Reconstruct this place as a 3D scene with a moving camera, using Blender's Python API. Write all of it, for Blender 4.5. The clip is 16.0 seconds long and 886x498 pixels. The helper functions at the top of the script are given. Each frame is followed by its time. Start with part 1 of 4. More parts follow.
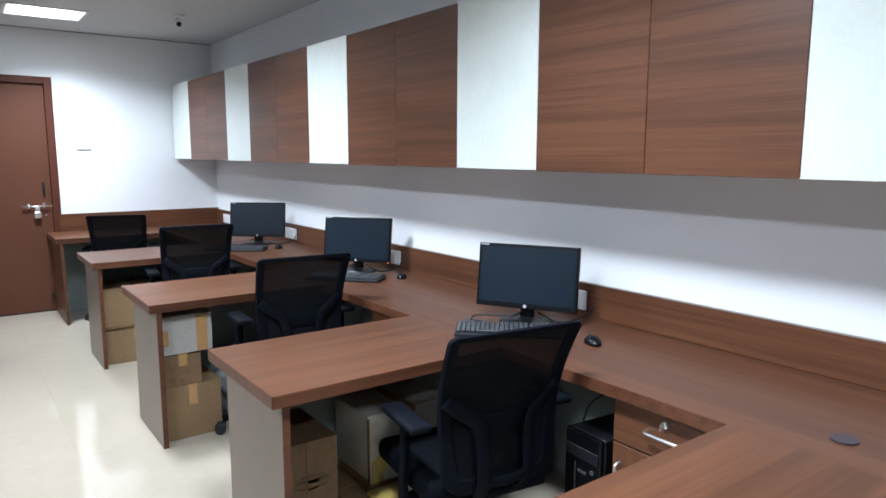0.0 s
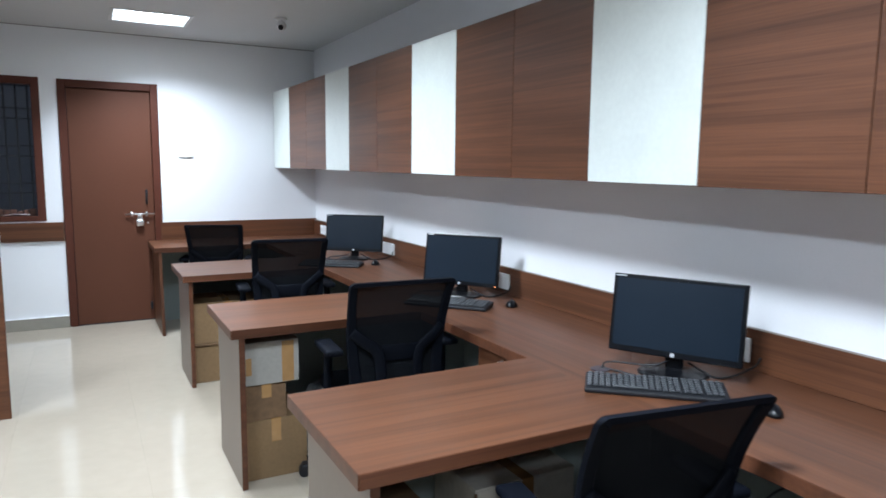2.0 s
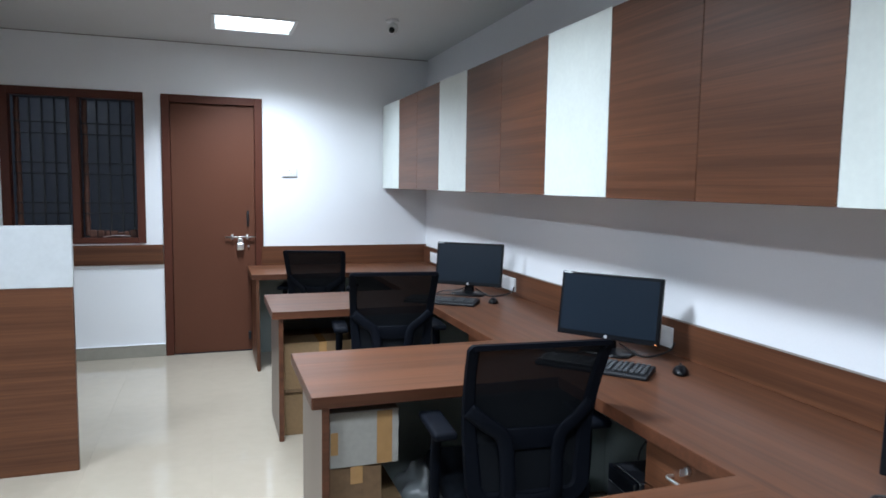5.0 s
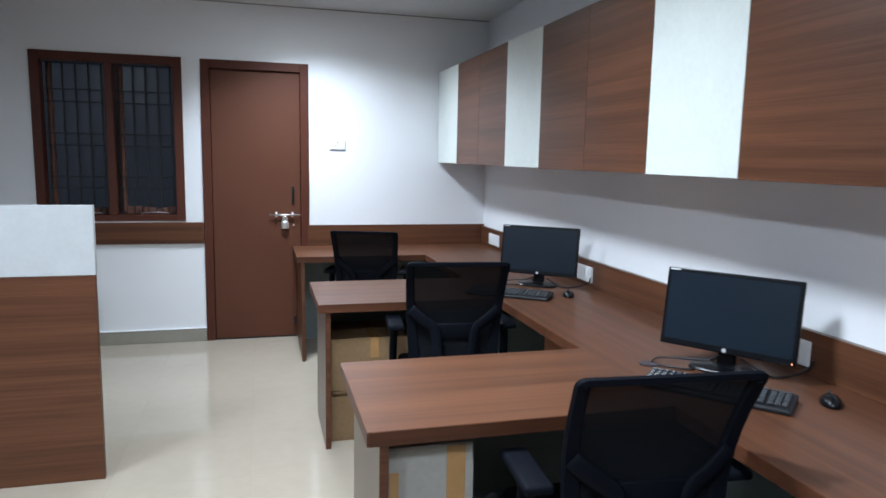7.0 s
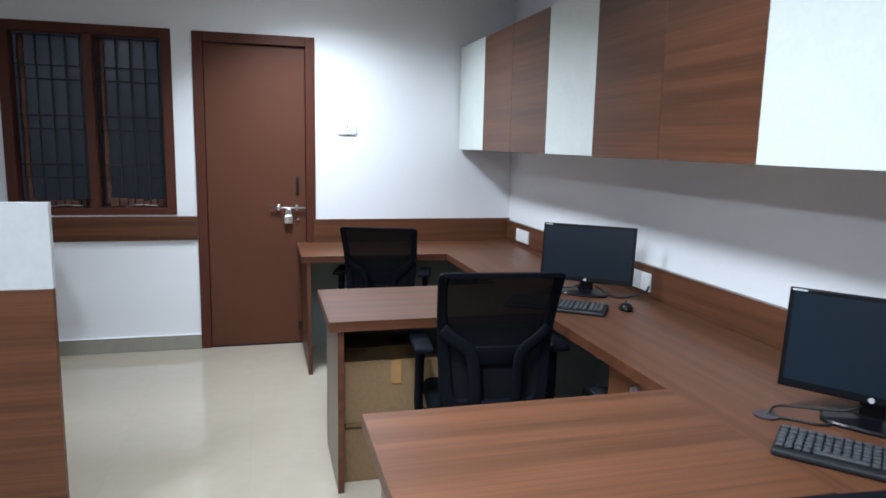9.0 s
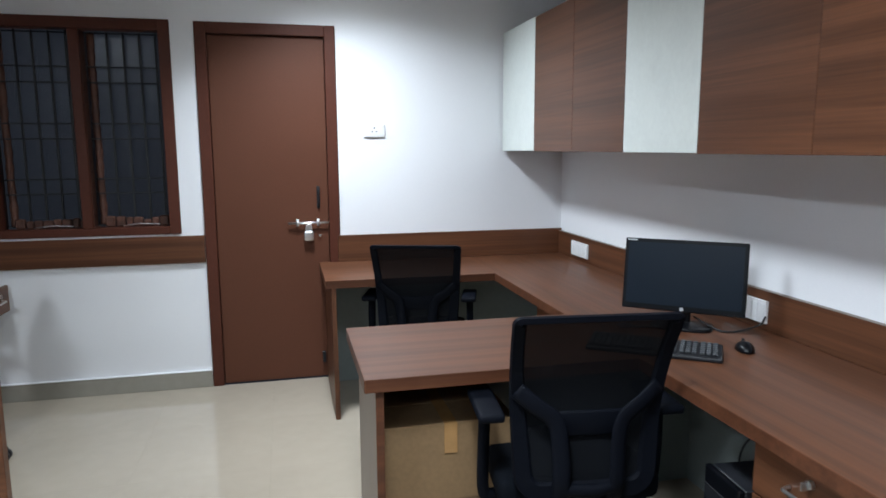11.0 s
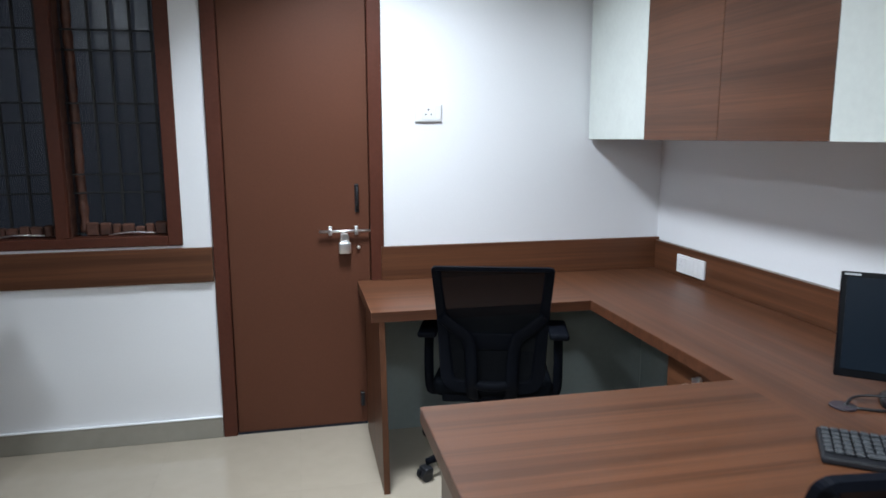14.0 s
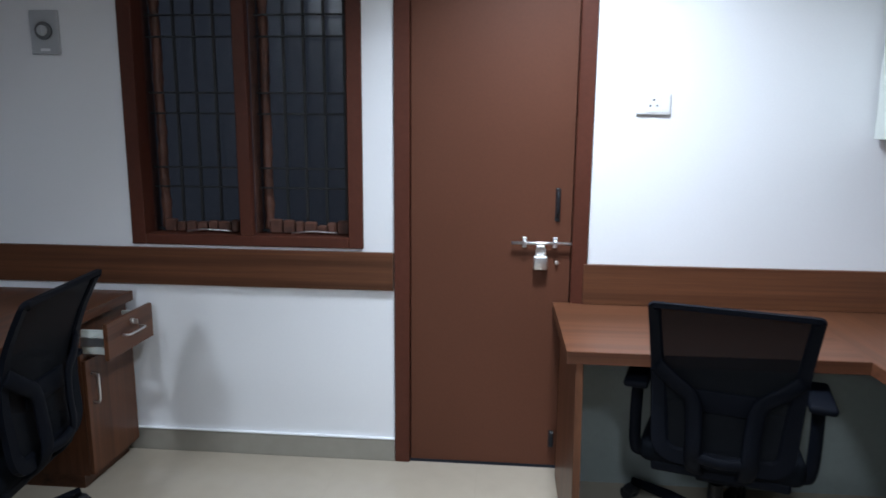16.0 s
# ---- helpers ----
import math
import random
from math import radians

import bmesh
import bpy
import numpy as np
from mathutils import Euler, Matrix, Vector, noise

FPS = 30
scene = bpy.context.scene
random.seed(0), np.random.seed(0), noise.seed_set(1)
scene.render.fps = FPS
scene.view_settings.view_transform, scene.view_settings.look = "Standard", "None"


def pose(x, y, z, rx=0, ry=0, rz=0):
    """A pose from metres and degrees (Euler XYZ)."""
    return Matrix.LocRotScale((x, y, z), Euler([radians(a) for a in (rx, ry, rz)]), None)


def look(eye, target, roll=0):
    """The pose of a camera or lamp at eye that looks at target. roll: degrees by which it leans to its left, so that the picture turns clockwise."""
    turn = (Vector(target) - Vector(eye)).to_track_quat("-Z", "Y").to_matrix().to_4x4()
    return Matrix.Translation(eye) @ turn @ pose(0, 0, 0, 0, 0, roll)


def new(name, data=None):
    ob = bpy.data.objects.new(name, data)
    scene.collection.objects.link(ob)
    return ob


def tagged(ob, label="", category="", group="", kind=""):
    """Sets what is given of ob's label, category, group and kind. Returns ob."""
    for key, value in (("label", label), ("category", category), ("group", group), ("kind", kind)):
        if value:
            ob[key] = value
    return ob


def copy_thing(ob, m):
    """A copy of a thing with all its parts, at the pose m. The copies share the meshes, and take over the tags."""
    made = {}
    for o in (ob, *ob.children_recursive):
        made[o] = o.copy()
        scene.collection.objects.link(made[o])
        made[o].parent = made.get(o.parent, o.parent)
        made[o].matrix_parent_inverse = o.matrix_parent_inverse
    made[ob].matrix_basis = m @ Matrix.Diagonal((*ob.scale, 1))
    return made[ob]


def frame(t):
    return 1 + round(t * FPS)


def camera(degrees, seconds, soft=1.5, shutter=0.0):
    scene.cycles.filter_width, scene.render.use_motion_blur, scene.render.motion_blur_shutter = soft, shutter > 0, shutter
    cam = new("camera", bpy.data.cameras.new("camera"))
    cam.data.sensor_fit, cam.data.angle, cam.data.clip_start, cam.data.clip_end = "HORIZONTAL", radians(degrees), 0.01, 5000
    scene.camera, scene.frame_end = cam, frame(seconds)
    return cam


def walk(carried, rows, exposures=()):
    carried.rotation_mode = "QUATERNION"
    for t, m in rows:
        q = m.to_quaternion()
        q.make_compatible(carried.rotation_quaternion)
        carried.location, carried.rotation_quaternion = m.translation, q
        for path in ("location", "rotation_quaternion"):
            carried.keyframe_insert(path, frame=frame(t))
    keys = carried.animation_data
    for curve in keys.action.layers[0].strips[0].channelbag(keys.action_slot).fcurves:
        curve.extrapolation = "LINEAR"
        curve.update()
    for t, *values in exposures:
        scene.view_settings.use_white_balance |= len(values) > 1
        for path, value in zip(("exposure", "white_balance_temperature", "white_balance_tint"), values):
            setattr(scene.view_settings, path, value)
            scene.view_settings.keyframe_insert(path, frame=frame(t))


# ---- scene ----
cam = camera(66.8, 16.0, soft=1.6, shutter=0.5)
PATH = [
    (0, (1.111, 0.844, 1.464), (2.287, 2.438, 1.185), 0.1),
    (0.5, (1.178, 0.938, 1.471), (2.308, 2.563, 1.182), -0.3),
    (1, (1.22, 1.07, 1.479), (2.286, 2.751, 1.277), 0.2),
    (1.5, (1.249, 1.167, 1.464), (2.287, 2.858, 1.215), 0.8),
    (2, (1.314, 1.307, 1.458), (2.253, 3.056, 1.21), 0.6),
    (2.5, (1.371, 1.426, 1.459), (2.268, 3.196, 1.211), 0.1),
    (3, (1.405, 1.564, 1.459), (2.279, 3.347, 1.215), -0.0),
    (3.5, (1.411, 1.717, 1.462), (2.24, 3.521, 1.218), -0.5),
    (4, (1.426, 1.811, 1.459), (2.218, 3.632, 1.225), -0.3),
    (4.5, (1.504, 1.953, 1.461), (2.208, 3.812, 1.243), -0.6),
    (4.7, (1.532, 1.991, 1.441), (2.208, 3.864, 1.254), 0.1),
    (6.8, (1.584, 2.509, 1.444), (2.119, 4.418, 1.181), 0.9),
    (7, (1.593, 2.567, 1.451), (2.112, 4.48, 1.184), 1.1),
    (7.5, (1.63, 2.733, 1.453), (2.111, 4.658, 1.197), 1.5),
    (8, (1.643, 2.866, 1.442), (2.126, 4.783, 1.14), 1.8),
    (8.5, (1.619, 3.016, 1.453), (2.142, 4.923, 1.158), 1.6),
    (9, (1.612, 3.163, 1.446), (2.121, 5.073, 1.14), 1.2),
    (9.2, (1.624, 3.22, 1.443), (2.124, 5.131, 1.129), 1.3),
    (11.3, (1.64, 3.912, 1.43), (2.086, 5.84, 1.136), -0.4),
    (11.5, (1.626, 3.961, 1.438), (2.062, 5.886, 1.118), -0.2),
    (12, (1.643, 4.14, 1.438), (1.991, 6.087, 1.142), 0.3),
    (12.5, (1.653, 4.32, 1.433), (2.001, 6.26, 1.096), 0.2),
    (13, (1.616, 4.461, 1.427), (1.997, 6.398, 1.112), -0.5),
    (13.5, (1.56, 4.628, 1.439), (1.971, 6.559, 1.118), -0.5),
    (14, (1.564, 4.775, 1.428), (1.976, 6.705, 1.1), -0.2),
    (14.5, (1.589, 4.935, 1.439), (1.873, 6.89, 1.129), -0.3),
    (15, (1.596, 5.069, 1.427), (1.713, 7.034, 1.077), -0.4),
    (15.5, (1.584, 5.17, 1.443), (1.55, 7.138, 1.089), -0.2),
    (16, (1.601, 5.272, 1.444), (1.433, 7.233, 1.09), 0.5),
]
walk(cam, [(t, look(eye, target, roll)) for t, eye, target, roll in PATH], [(0, 0.24, 6600, 11), (4, 0.02, 6500, 10), (7, -0.08, 6550, 10.5), (9, -0.1, 6650, 11), (12, -0.22, 6900, 11), (14, -0.24, 6850, 11), (16, -0.13, 6550, 12)])

# ---- light ----
world = bpy.data.worlds.new("night")
scene.world = world
world.use_nodes = True
world.node_tree.nodes["Background"].inputs[0].default_value = (0.015, 0.018, 0.025, 1)
world.node_tree.nodes["Background"].inputs[1].default_value = 1.0
LAMP = 9.0
WATTS = 48.0

LAMPS = [(1.85, 7.16), (1.85, 4.72), (1.85, 2.28), (0.02, 4.72), (0.02, 2.28), (1.85, -0.16)]
for cx, cy in LAMPS:
    # louvred luminaires: the row by the cabinets leans its light towards them
    near = cx > 1
    data = bpy.data.lights.new("luminaire", "AREA")
    data.shape, data.size, data.size_y = "RECTANGLE", 0.26, 0.4
    data.energy, data.color, data.spread = WATTS if near else 1.1 * WATTS, (0.735, 0.86, 1.0), radians(130 if near else 166)
    lamp = new("luminaire", data)
    lamp.location = (cx - 0.12 if near else cx, cy, 2.55 if near else 2.566)
    lamp.rotation_euler.y = radians(-10 if near else 0)

# plan, in metres
EAST, NORTH, WEST, SOUTH, TOP = 3.42, 8.0, -0.66, -1.6, 2.575
DESK, SLAB, EDGE, END = 0.74, 0.042, 2.763, 1.85
CAB_X, CAB_LOW, CAB_TOP = 3.0, 1.394, 2.118
BACKS = (1.785, 3.325, 4.843, 6.398)
DEEP = 0.617


# ---- materials ----
def nodes_of(name):
    mat = bpy.data.materials.new(name)
    mat.use_nodes = True
    nt = mat.node_tree
    return mat, nt, nt.nodes["Principled BSDF"]


def add(nt, kind, **values):
    n = nt.nodes.new(kind)
    for k, v in values.items():
        n.inputs[k].default_value = v
    return n


def ramp(nt, stops):
    r = nt.nodes.new("ShaderNodeValToRGB")
    while len(r.color_ramp.elements) < len(stops):
        r.color_ramp.elements.new(0.5)
    for e, (p, c) in zip(r.color_ramp.elements, stops):
        e.position, e.color = p, (*c, 1)
    return r


def coords(nt, scale, shift=True):
    tc = nt.nodes.new("ShaderNodeTexCoord")
    mp = nt.nodes.new("ShaderNodeMapping")
    mp.inputs["Scale"].default_value = scale
    nt.links.new(tc.outputs["Object"], mp.inputs["Vector"])
    if shift:
        oi = nt.nodes.new("ShaderNodeObjectInfo")
        mul = nt.nodes.new("ShaderNodeMath")
        mul.operation = "MULTIPLY"
        mul.inputs[1].default_value = 37.0
        nt.links.new(oi.outputs["Random"], mul.inputs[0])
        nt.links.new(mul.outputs[0], mp.inputs["Location"])
    return mp


def plain(name, col, rough=0.5, metal=0.0, var=0.12, scale=30.0, bump=0.0, coarse=2.0, coat=0.0):
    """A surface with fine grain and a slow drift of its colour."""
    mat, nt, p = nodes_of(name)
    mp = coords(nt, (1, 1, 1))
    fine = add(nt, "ShaderNodeTexNoise", Scale=scale, Detail=4.0)
    slow = add(nt, "ShaderNodeTexNoise", Scale=coarse, Detail=3.0)
    for n in (fine, slow):
        nt.links.new(mp.outputs[0], n.inputs["Vector"])
    mix = add(nt, "ShaderNodeMix", Factor=0.5)
    nt.links.new(fine.outputs[0], mix.inputs[2])
    nt.links.new(slow.outputs[0], mix.inputs[3])
    r = ramp(nt, [(0.3, tuple(c * (1 - var) for c in col)), (0.7, tuple(min(1, c * (1 + var)) for c in col))])
    nt.links.new(mix.outputs[0], r.inputs[0])
    nt.links.new(r.outputs[0], p.inputs["Base Color"])
    rr = add(nt, "ShaderNodeMapRange")
    rr.inputs[3].default_value, rr.inputs[4].default_value = rough * 0.85, min(1, rough * 1.15)
    nt.links.new(slow.outputs[0], rr.inputs[0])
    nt.links.new(rr.outputs[0], p.inputs["Roughness"])
    p.inputs["Metallic"].default_value = metal
    p.inputs["Coat Weight"].default_value = coat
    if bump:
        b = add(nt, "ShaderNodeBump", Strength=bump, Distance=0.002)
        nt.links.new(fine.outputs[0], b.inputs["Height"])
        nt.links.new(b.outputs[0], p.inputs["Normal"])
    return mat


def wood(name, axis, light, dark, rough=0.38, fine=60.0):
    """Laminate with straight grain along axis (0 x, 1 y, 2 z)."""
    mat, nt, p = nodes_of(name)
    s = [36.0, 36.0, 36.0]
    s[axis] = 0.7
    mp = coords(nt, s)
    bands = add(nt, "ShaderNodeTexNoise", Scale=0.55, Detail=5.0, Roughness=0.6, Distortion=0.2)
    nt.links.new(mp.outputs[0], bands.inputs["Vector"])
    s2 = [fine * 3.0] * 3
    s2[axis] = 4.0
    mp2 = coords(nt, s2)
    pores = add(nt, "ShaderNodeTexNoise", Scale=1.0, Detail=3.0, Roughness=0.7)
    nt.links.new(mp2.outputs[0], pores.inputs["Vector"])
    mid = tuple((a + b) / 2 for a, b in zip(light, dark))
    r = ramp(nt, [(0.2, dark), (0.44, mid), (0.6, light), (0.8, mid)])
    nt.links.new(bands.outputs[0], r.inputs[0])
    m = nt.nodes.new("ShaderNodeMix")
    m.data_type, m.blend_type = "RGBA", "MULTIPLY"
    m.inputs[0].default_value = 0.38
    pr = ramp(nt, [(0.35, (0.62, 0.6, 0.58)), (0.6, (1, 1, 1))])
    nt.links.new(pores.outputs[0], pr.inputs[0])
    nt.links.new(r.outputs[0], m.inputs[6])
    nt.links.new(pr.outputs[0], m.inputs[7])
    # narrow dark and light streaks of uneven length
    s3 = [150.0] * 3
    s3[axis] = 1.6
    mp3 = coords(nt, s3)
    streak = add(nt, "ShaderNodeTexNoise", Scale=0.5, Detail=4.0, Roughness=0.65, Distortion=0.4)
    nt.links.new(mp3.outputs[0], streak.inputs["Vector"])
    sr = ramp(nt, [(0.32, (0.60, 0.57, 0.55)), (0.5, (1, 1, 1)), (0.7, (1.28, 1.24, 1.18))])
    nt.links.new(streak.outputs[0], sr.inputs[0])
    m3 = nt.nodes.new("ShaderNodeMix")
    m3.data_type, m3.blend_type = "RGBA", "MULTIPLY"
    m3.inputs[0].default_value = 0.46
    nt.links.new(m.outputs[2], m3.inputs[6])
    nt.links.new(sr.outputs[0], m3.inputs[7])
    nt.links.new(m3.outputs[2], p.inputs["Base Color"])
    rr = add(nt, "ShaderNodeMapRange")
    rr.inputs[3].default_value, rr.inputs[4].default_value = rough * 0.8, rough * 1.25
    nt.links.new(pores.outputs[0], rr.inputs[0])
    nt.links.new(rr.outputs[0], p.inputs["Roughness"])
    p.inputs["Specular IOR Level"].default_value = 0.35
    b = add(nt, "ShaderNodeBump", Strength=0.08, Distance=0.001)
    nt.links.new(pores.outputs[0], b.inputs["Height"])
    nt.links.new(b.outputs[0], p.inputs["Normal"])
    return mat


def glow(name, col, strength):
    mat, nt, p = nodes_of(name)
    p.inputs["Base Color"].default_value = (0.8, 0.8, 0.8, 1)
    p.inputs["Emission Color"].default_value = (*col, 1)
    p.inputs["Emission Strength"].default_value = strength
    return mat


LIGHT_W, DARK_W = (0.131, 0.0505, 0.0242), (0.059, 0.0227, 0.0109)
WOOD_X = wood("walnut_laminate_x", 0, LIGHT_W, DARK_W)
WOOD_Y = wood("walnut_laminate_y", 1, LIGHT_W, DARK_W)
WOOD_Z = wood("walnut_laminate_z", 2, LIGHT_W, DARK_W)
EDGEBAND = wood("walnut_edge_band", 0, (0.11, 0.04, 0.02), (0.055, 0.02, 0.01), 0.4)
TAUPE = plain("grey_beige_laminate", (0.13, 0.095, 0.075), 0.36, var=0.08, scale=50)
DOORWOOD = plain("brown_door_paint", (0.099, 0.0345, 0.0185), 0.55, var=0.08, scale=90, bump=0.05)
FRAMEWOOD = plain("brown_frame_paint", (0.080, 0.023, 0.013), 0.5, var=0.15, scale=60, bump=0.08)
for paint in (DOORWOOD, FRAMEWOOD):
    paint.node_tree.nodes["Principled BSDF"].inputs["Specular IOR Level"].default_value = 0.25
WALL = plain("white_wall_paint", (0.80, 0.81, 0.83), 0.6, var=0.025, scale=160, bump=0.06, coarse=1.2)
# for the two unseen walls: dark blue-grey weakens the bounce and cools the shadows
UNSEENWALL = plain("dark_unseen_wall", (0.17, 0.18, 0.21), 0.5, var=0.2, scale=18)
GREYLINE = plain("shadow_gap_grey", (0.26, 0.25, 0.24), 0.8, var=0.4, scale=9)
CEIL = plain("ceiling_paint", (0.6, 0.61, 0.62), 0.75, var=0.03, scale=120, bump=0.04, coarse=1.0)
TILE = plain("cream_vitrified_tile", (0.365, 0.314, 0.249), 0.06, var=0.05, scale=14, coarse=1.5)
GROUT = plain("tile_joint", (0.27, 0.23, 0.18), 0.1)
SKIRT = plain("grey_beige_skirting_tile", (0.29, 0.27, 0.23), 0.25, var=0.08, scale=20)
# white laminate of the partition, toned down for the weaker light there
SCREENLAM = plain("dimmed_screen_laminate", (0.49, 0.51, 0.52), 0.36, var=0.05, scale=48, bump=0.1, coarse=9)
WHITELAM = plain("white_textured_laminate", (0.66, 0.70, 0.665), 0.34, var=0.05, scale=48, bump=0.1, coarse=9)
GREYLAM = plain("grey_laminate", (0.25, 0.285, 0.275), 0.42, var=0.06, scale=40)
NOSHINE = 0.06
WHITEPL = plain("white_plastic", (0.78, 0.79, 0.8), 0.3, var=0.02)
STEEL = plain("bright_steel", (0.85, 0.85, 0.86), 0.33, 1.0, var=0.05)
BLACKPL = plain("black_plastic", (0.007, 0.008, 0.011), 0.5, var=0.2, scale=120, bump=0.05)
GLOSSBLK = plain("gloss_black_plastic", (0.003, 0.0035, 0.005), 0.3, var=0.1)
GLOSSBLK.node_tree.nodes["Principled BSDF"].inputs["Specular IOR Level"].default_value = 0.25
SCREEN = plain("matte_lcd_screen", (0.007, 0.0135, 0.0225), 0.3, var=0.06, scale=8)
SCREEN.node_tree.nodes["Principled BSDF"].inputs["Specular IOR Level"].default_value = 0.25
DIFFUSE = glow("lit_diffuser", (0.78, 0.91, 1.0), LAMP)
DIMGLOW = glow("dim_diffuser", (0.78, 0.91, 1.0), LAMP * 0.25)


# ---- building helpers ----
def box(bm, x0, x1, y0, y1, z0, z1, bevel=0.0, seg=1):
    c = [(x, y, z) for x in (x0, x1) for y in (y0, y1) for z in (z0, z1)]
    v = [bm.verts.new(p) for p in c]
    for q in ((0, 1, 3, 2), (4, 6, 7, 5), (0, 4, 5, 1), (2, 3, 7, 6), (0, 2, 6, 4), (1, 5, 7, 3)):
        bm.faces.new([v[i] for i in q])
    if bevel:
        es = {e for w in v for e in w.link_edges}
        bmesh.ops.bevel(bm, geom=list(es), offset=bevel, segments=seg, affect="EDGES", profile=0.5)
    return bm


def boxes(*rows, bevel=0.0, seg=1):
    bm = bmesh.new()
    for r in rows:
        box(bm, *r, bevel=bevel, seg=seg)
    return bm


def mesh_of(name, bm, material, smooth=False):
    me = bpy.data.meshes.new(name)
    bmesh.ops.recalc_face_normals(bm, faces=bm.faces)
    if smooth:
        for f in bm.faces:
            f.smooth = True
    bm.to_mesh(me)
    bm.free()
    me.materials.append(material)
    return me


def part(name, bm, material, parent=None, label="", smooth=False):
    ob = new(name, mesh_of(name, bm, material, smooth))
    if parent:
        ob.parent = parent
    return tagged(ob, label)


def thing(name, label, category, at=(0, 0, 0), group="", kind=""):
    ob = new(name)
    ob.empty_display_size = 0.05
    ob.location = at
    return tagged(ob, label, category, group, kind)


def setting(name, bm, material, label, category, smooth=False):
    return tagged(part(name, bm, material, smooth=smooth), label, category, kind="structure")


def tube(points, radius, sides=8, closed=False, flat=1.0):
    """A tube through points, of one radius or one per point."""
    bm = bmesh.new()
    pts = [Vector(p) for p in points]
    n = len(pts)
    rings = []
    last = None
    for i, p in enumerate(pts):
        a = pts[(i - 1) % n] if closed or i else p
        b = pts[(i + 1) % n] if closed or i < n - 1 else p
        d = (b - a).normalized()
        ref = last if last is not None else (Vector((0, 0, 1)) if abs(d.z) < 0.9 else Vector((1, 0, 0)))
        side = (ref - d * ref.dot(d)).normalized()
        last = side
        up = d.cross(side)
        r = radius[i] if isinstance(radius, (list, tuple)) else radius
        rings.append([bm.verts.new(p + side * math.cos(k * math.tau / sides) * r + up * math.sin(k * math.tau / sides) * r * flat) for k in range(sides)])
    for i in range(n if closed else n - 1):
        a, b = rings[i], rings[(i + 1) % n]
        for k in range(sides):
            bm.faces.new((a[k], a[(k + 1) % sides], b[(k + 1) % sides], b[k]))
    if not closed:
        bm.faces.new(rings[0][::-1])
        bm.faces.new(rings[-1])
    return bm


def spline(points, steps=6):
    """Points on a smooth line through the given ones."""
    p = [Vector(q) for q in points]
    p = [p[0] * 2 - p[1], *p, p[-1] * 2 - p[-2]]
    out = []
    for i in range(1, len(p) - 2):
        for k in range(steps):
            t = k / steps
            a, b, c, d = p[i - 1 : i + 3]
            out.append(0.5 * (2 * b + (c - a) * t + (2 * a - 5 * b + 4 * c - d) * t * t + (3 * b - a - 3 * c + d) * t**3))
    return [*out, p[-2]]


def disc(bm, centre, radius, height, axis=2, sides=24, bevel=0.0):
    m = Matrix.Translation(centre)
    if axis == 0:
        m = m @ Matrix.Rotation(math.pi / 2, 4, "Y")
    if axis == 1:
        m = m @ Matrix.Rotation(math.pi / 2, 4, "X")
    g = bmesh.ops.create_cone(bm, cap_ends=True, segments=sides, radius1=radius, radius2=radius, depth=height, matrix=m)
    if bevel:
        es = [e for e in {e for v in g["verts"] for e in v.link_edges} if any(len(f.verts) > 4 for f in e.link_faces)]
        bmesh.ops.bevel(bm, geom=es, offset=bevel, segments=2, affect="EDGES", profile=0.5)
    return bm


# ---- the room ----
floor = setting("floor", boxes((WEST, EAST, SOUTH, NORTH, -0.12, -0.006)), GROUT, "glossy cream vitrified tile floor of an office", "floor")
T = 0.15
WX0, WX1, WZ0, WZ1 = 0.03, 1.035, 0.945, 2.155
DX0, DX1, DZ = 1.165, 1.957, 2.152
setting("wall_north", boxes(
    (WEST - T, WX0, NORTH, NORTH + 0.2, -0.12, TOP), (WX0, WX1, NORTH, NORTH + 0.2, -0.12, WZ0), (WX0, WX1, NORTH, NORTH + 0.2, WZ1, TOP),
    (WX1, DX0, NORTH, NORTH + 0.2, -0.12, TOP), (DX0, DX1, NORTH, NORTH + 0.2, DZ, TOP), (DX1, EAST + T, NORTH, NORTH + 0.2, -0.12, TOP)),
    WALL, "white painted end wall with a door and a window", "wall")
setting("wall_east", boxes((EAST, EAST + T, SOUTH - T, NORTH, -0.12, TOP)), WALL, "white painted side wall behind the cabinets", "wall")
setting("wall_west", boxes((WEST - T, WEST, SOUTH - T, NORTH, -0.12, TOP)), UNSEENWALL, "unseen side wall, kept dark grey to cut bounced light", "wall")
setting("wall_south", boxes((WEST, EAST, SOUTH - T, SOUTH, -0.12, TOP)), UNSEENWALL, "unseen wall closing the office, kept dark grey to cut bounced light", "wall")
setting("skirting", boxes((WEST, DX0 - 0.002, NORTH - 0.012, NORTH - 0.0, 0.0, 0.1), bevel=0.002), SKIRT, "grey-beige tile skirting along the end wall", "skirting")
# white strip stands in for the light that the skirting's top edge catches
setting("skirting_cap", boxes((WEST, DX0 - 0.002, NORTH - 0.015, NORTH, 0.1005, 0.107), bevel=0.001), WALL, "thin white strip for the light caught on top of the skirting", "skirting")
# dark strip, slightly proud of the wall, drawn for the shaded gap
setting("ceiling_joint", boxes((WEST, EAST, NORTH - 0.005, NORTH, TOP - 0.007, TOP - 0.001)), GREYLINE, "thin dark strip drawn for the shadow gap between wall and ceiling", "trim")
LW, LD = 0.27, 0.215
rows, last = [], NORTH + 0.2
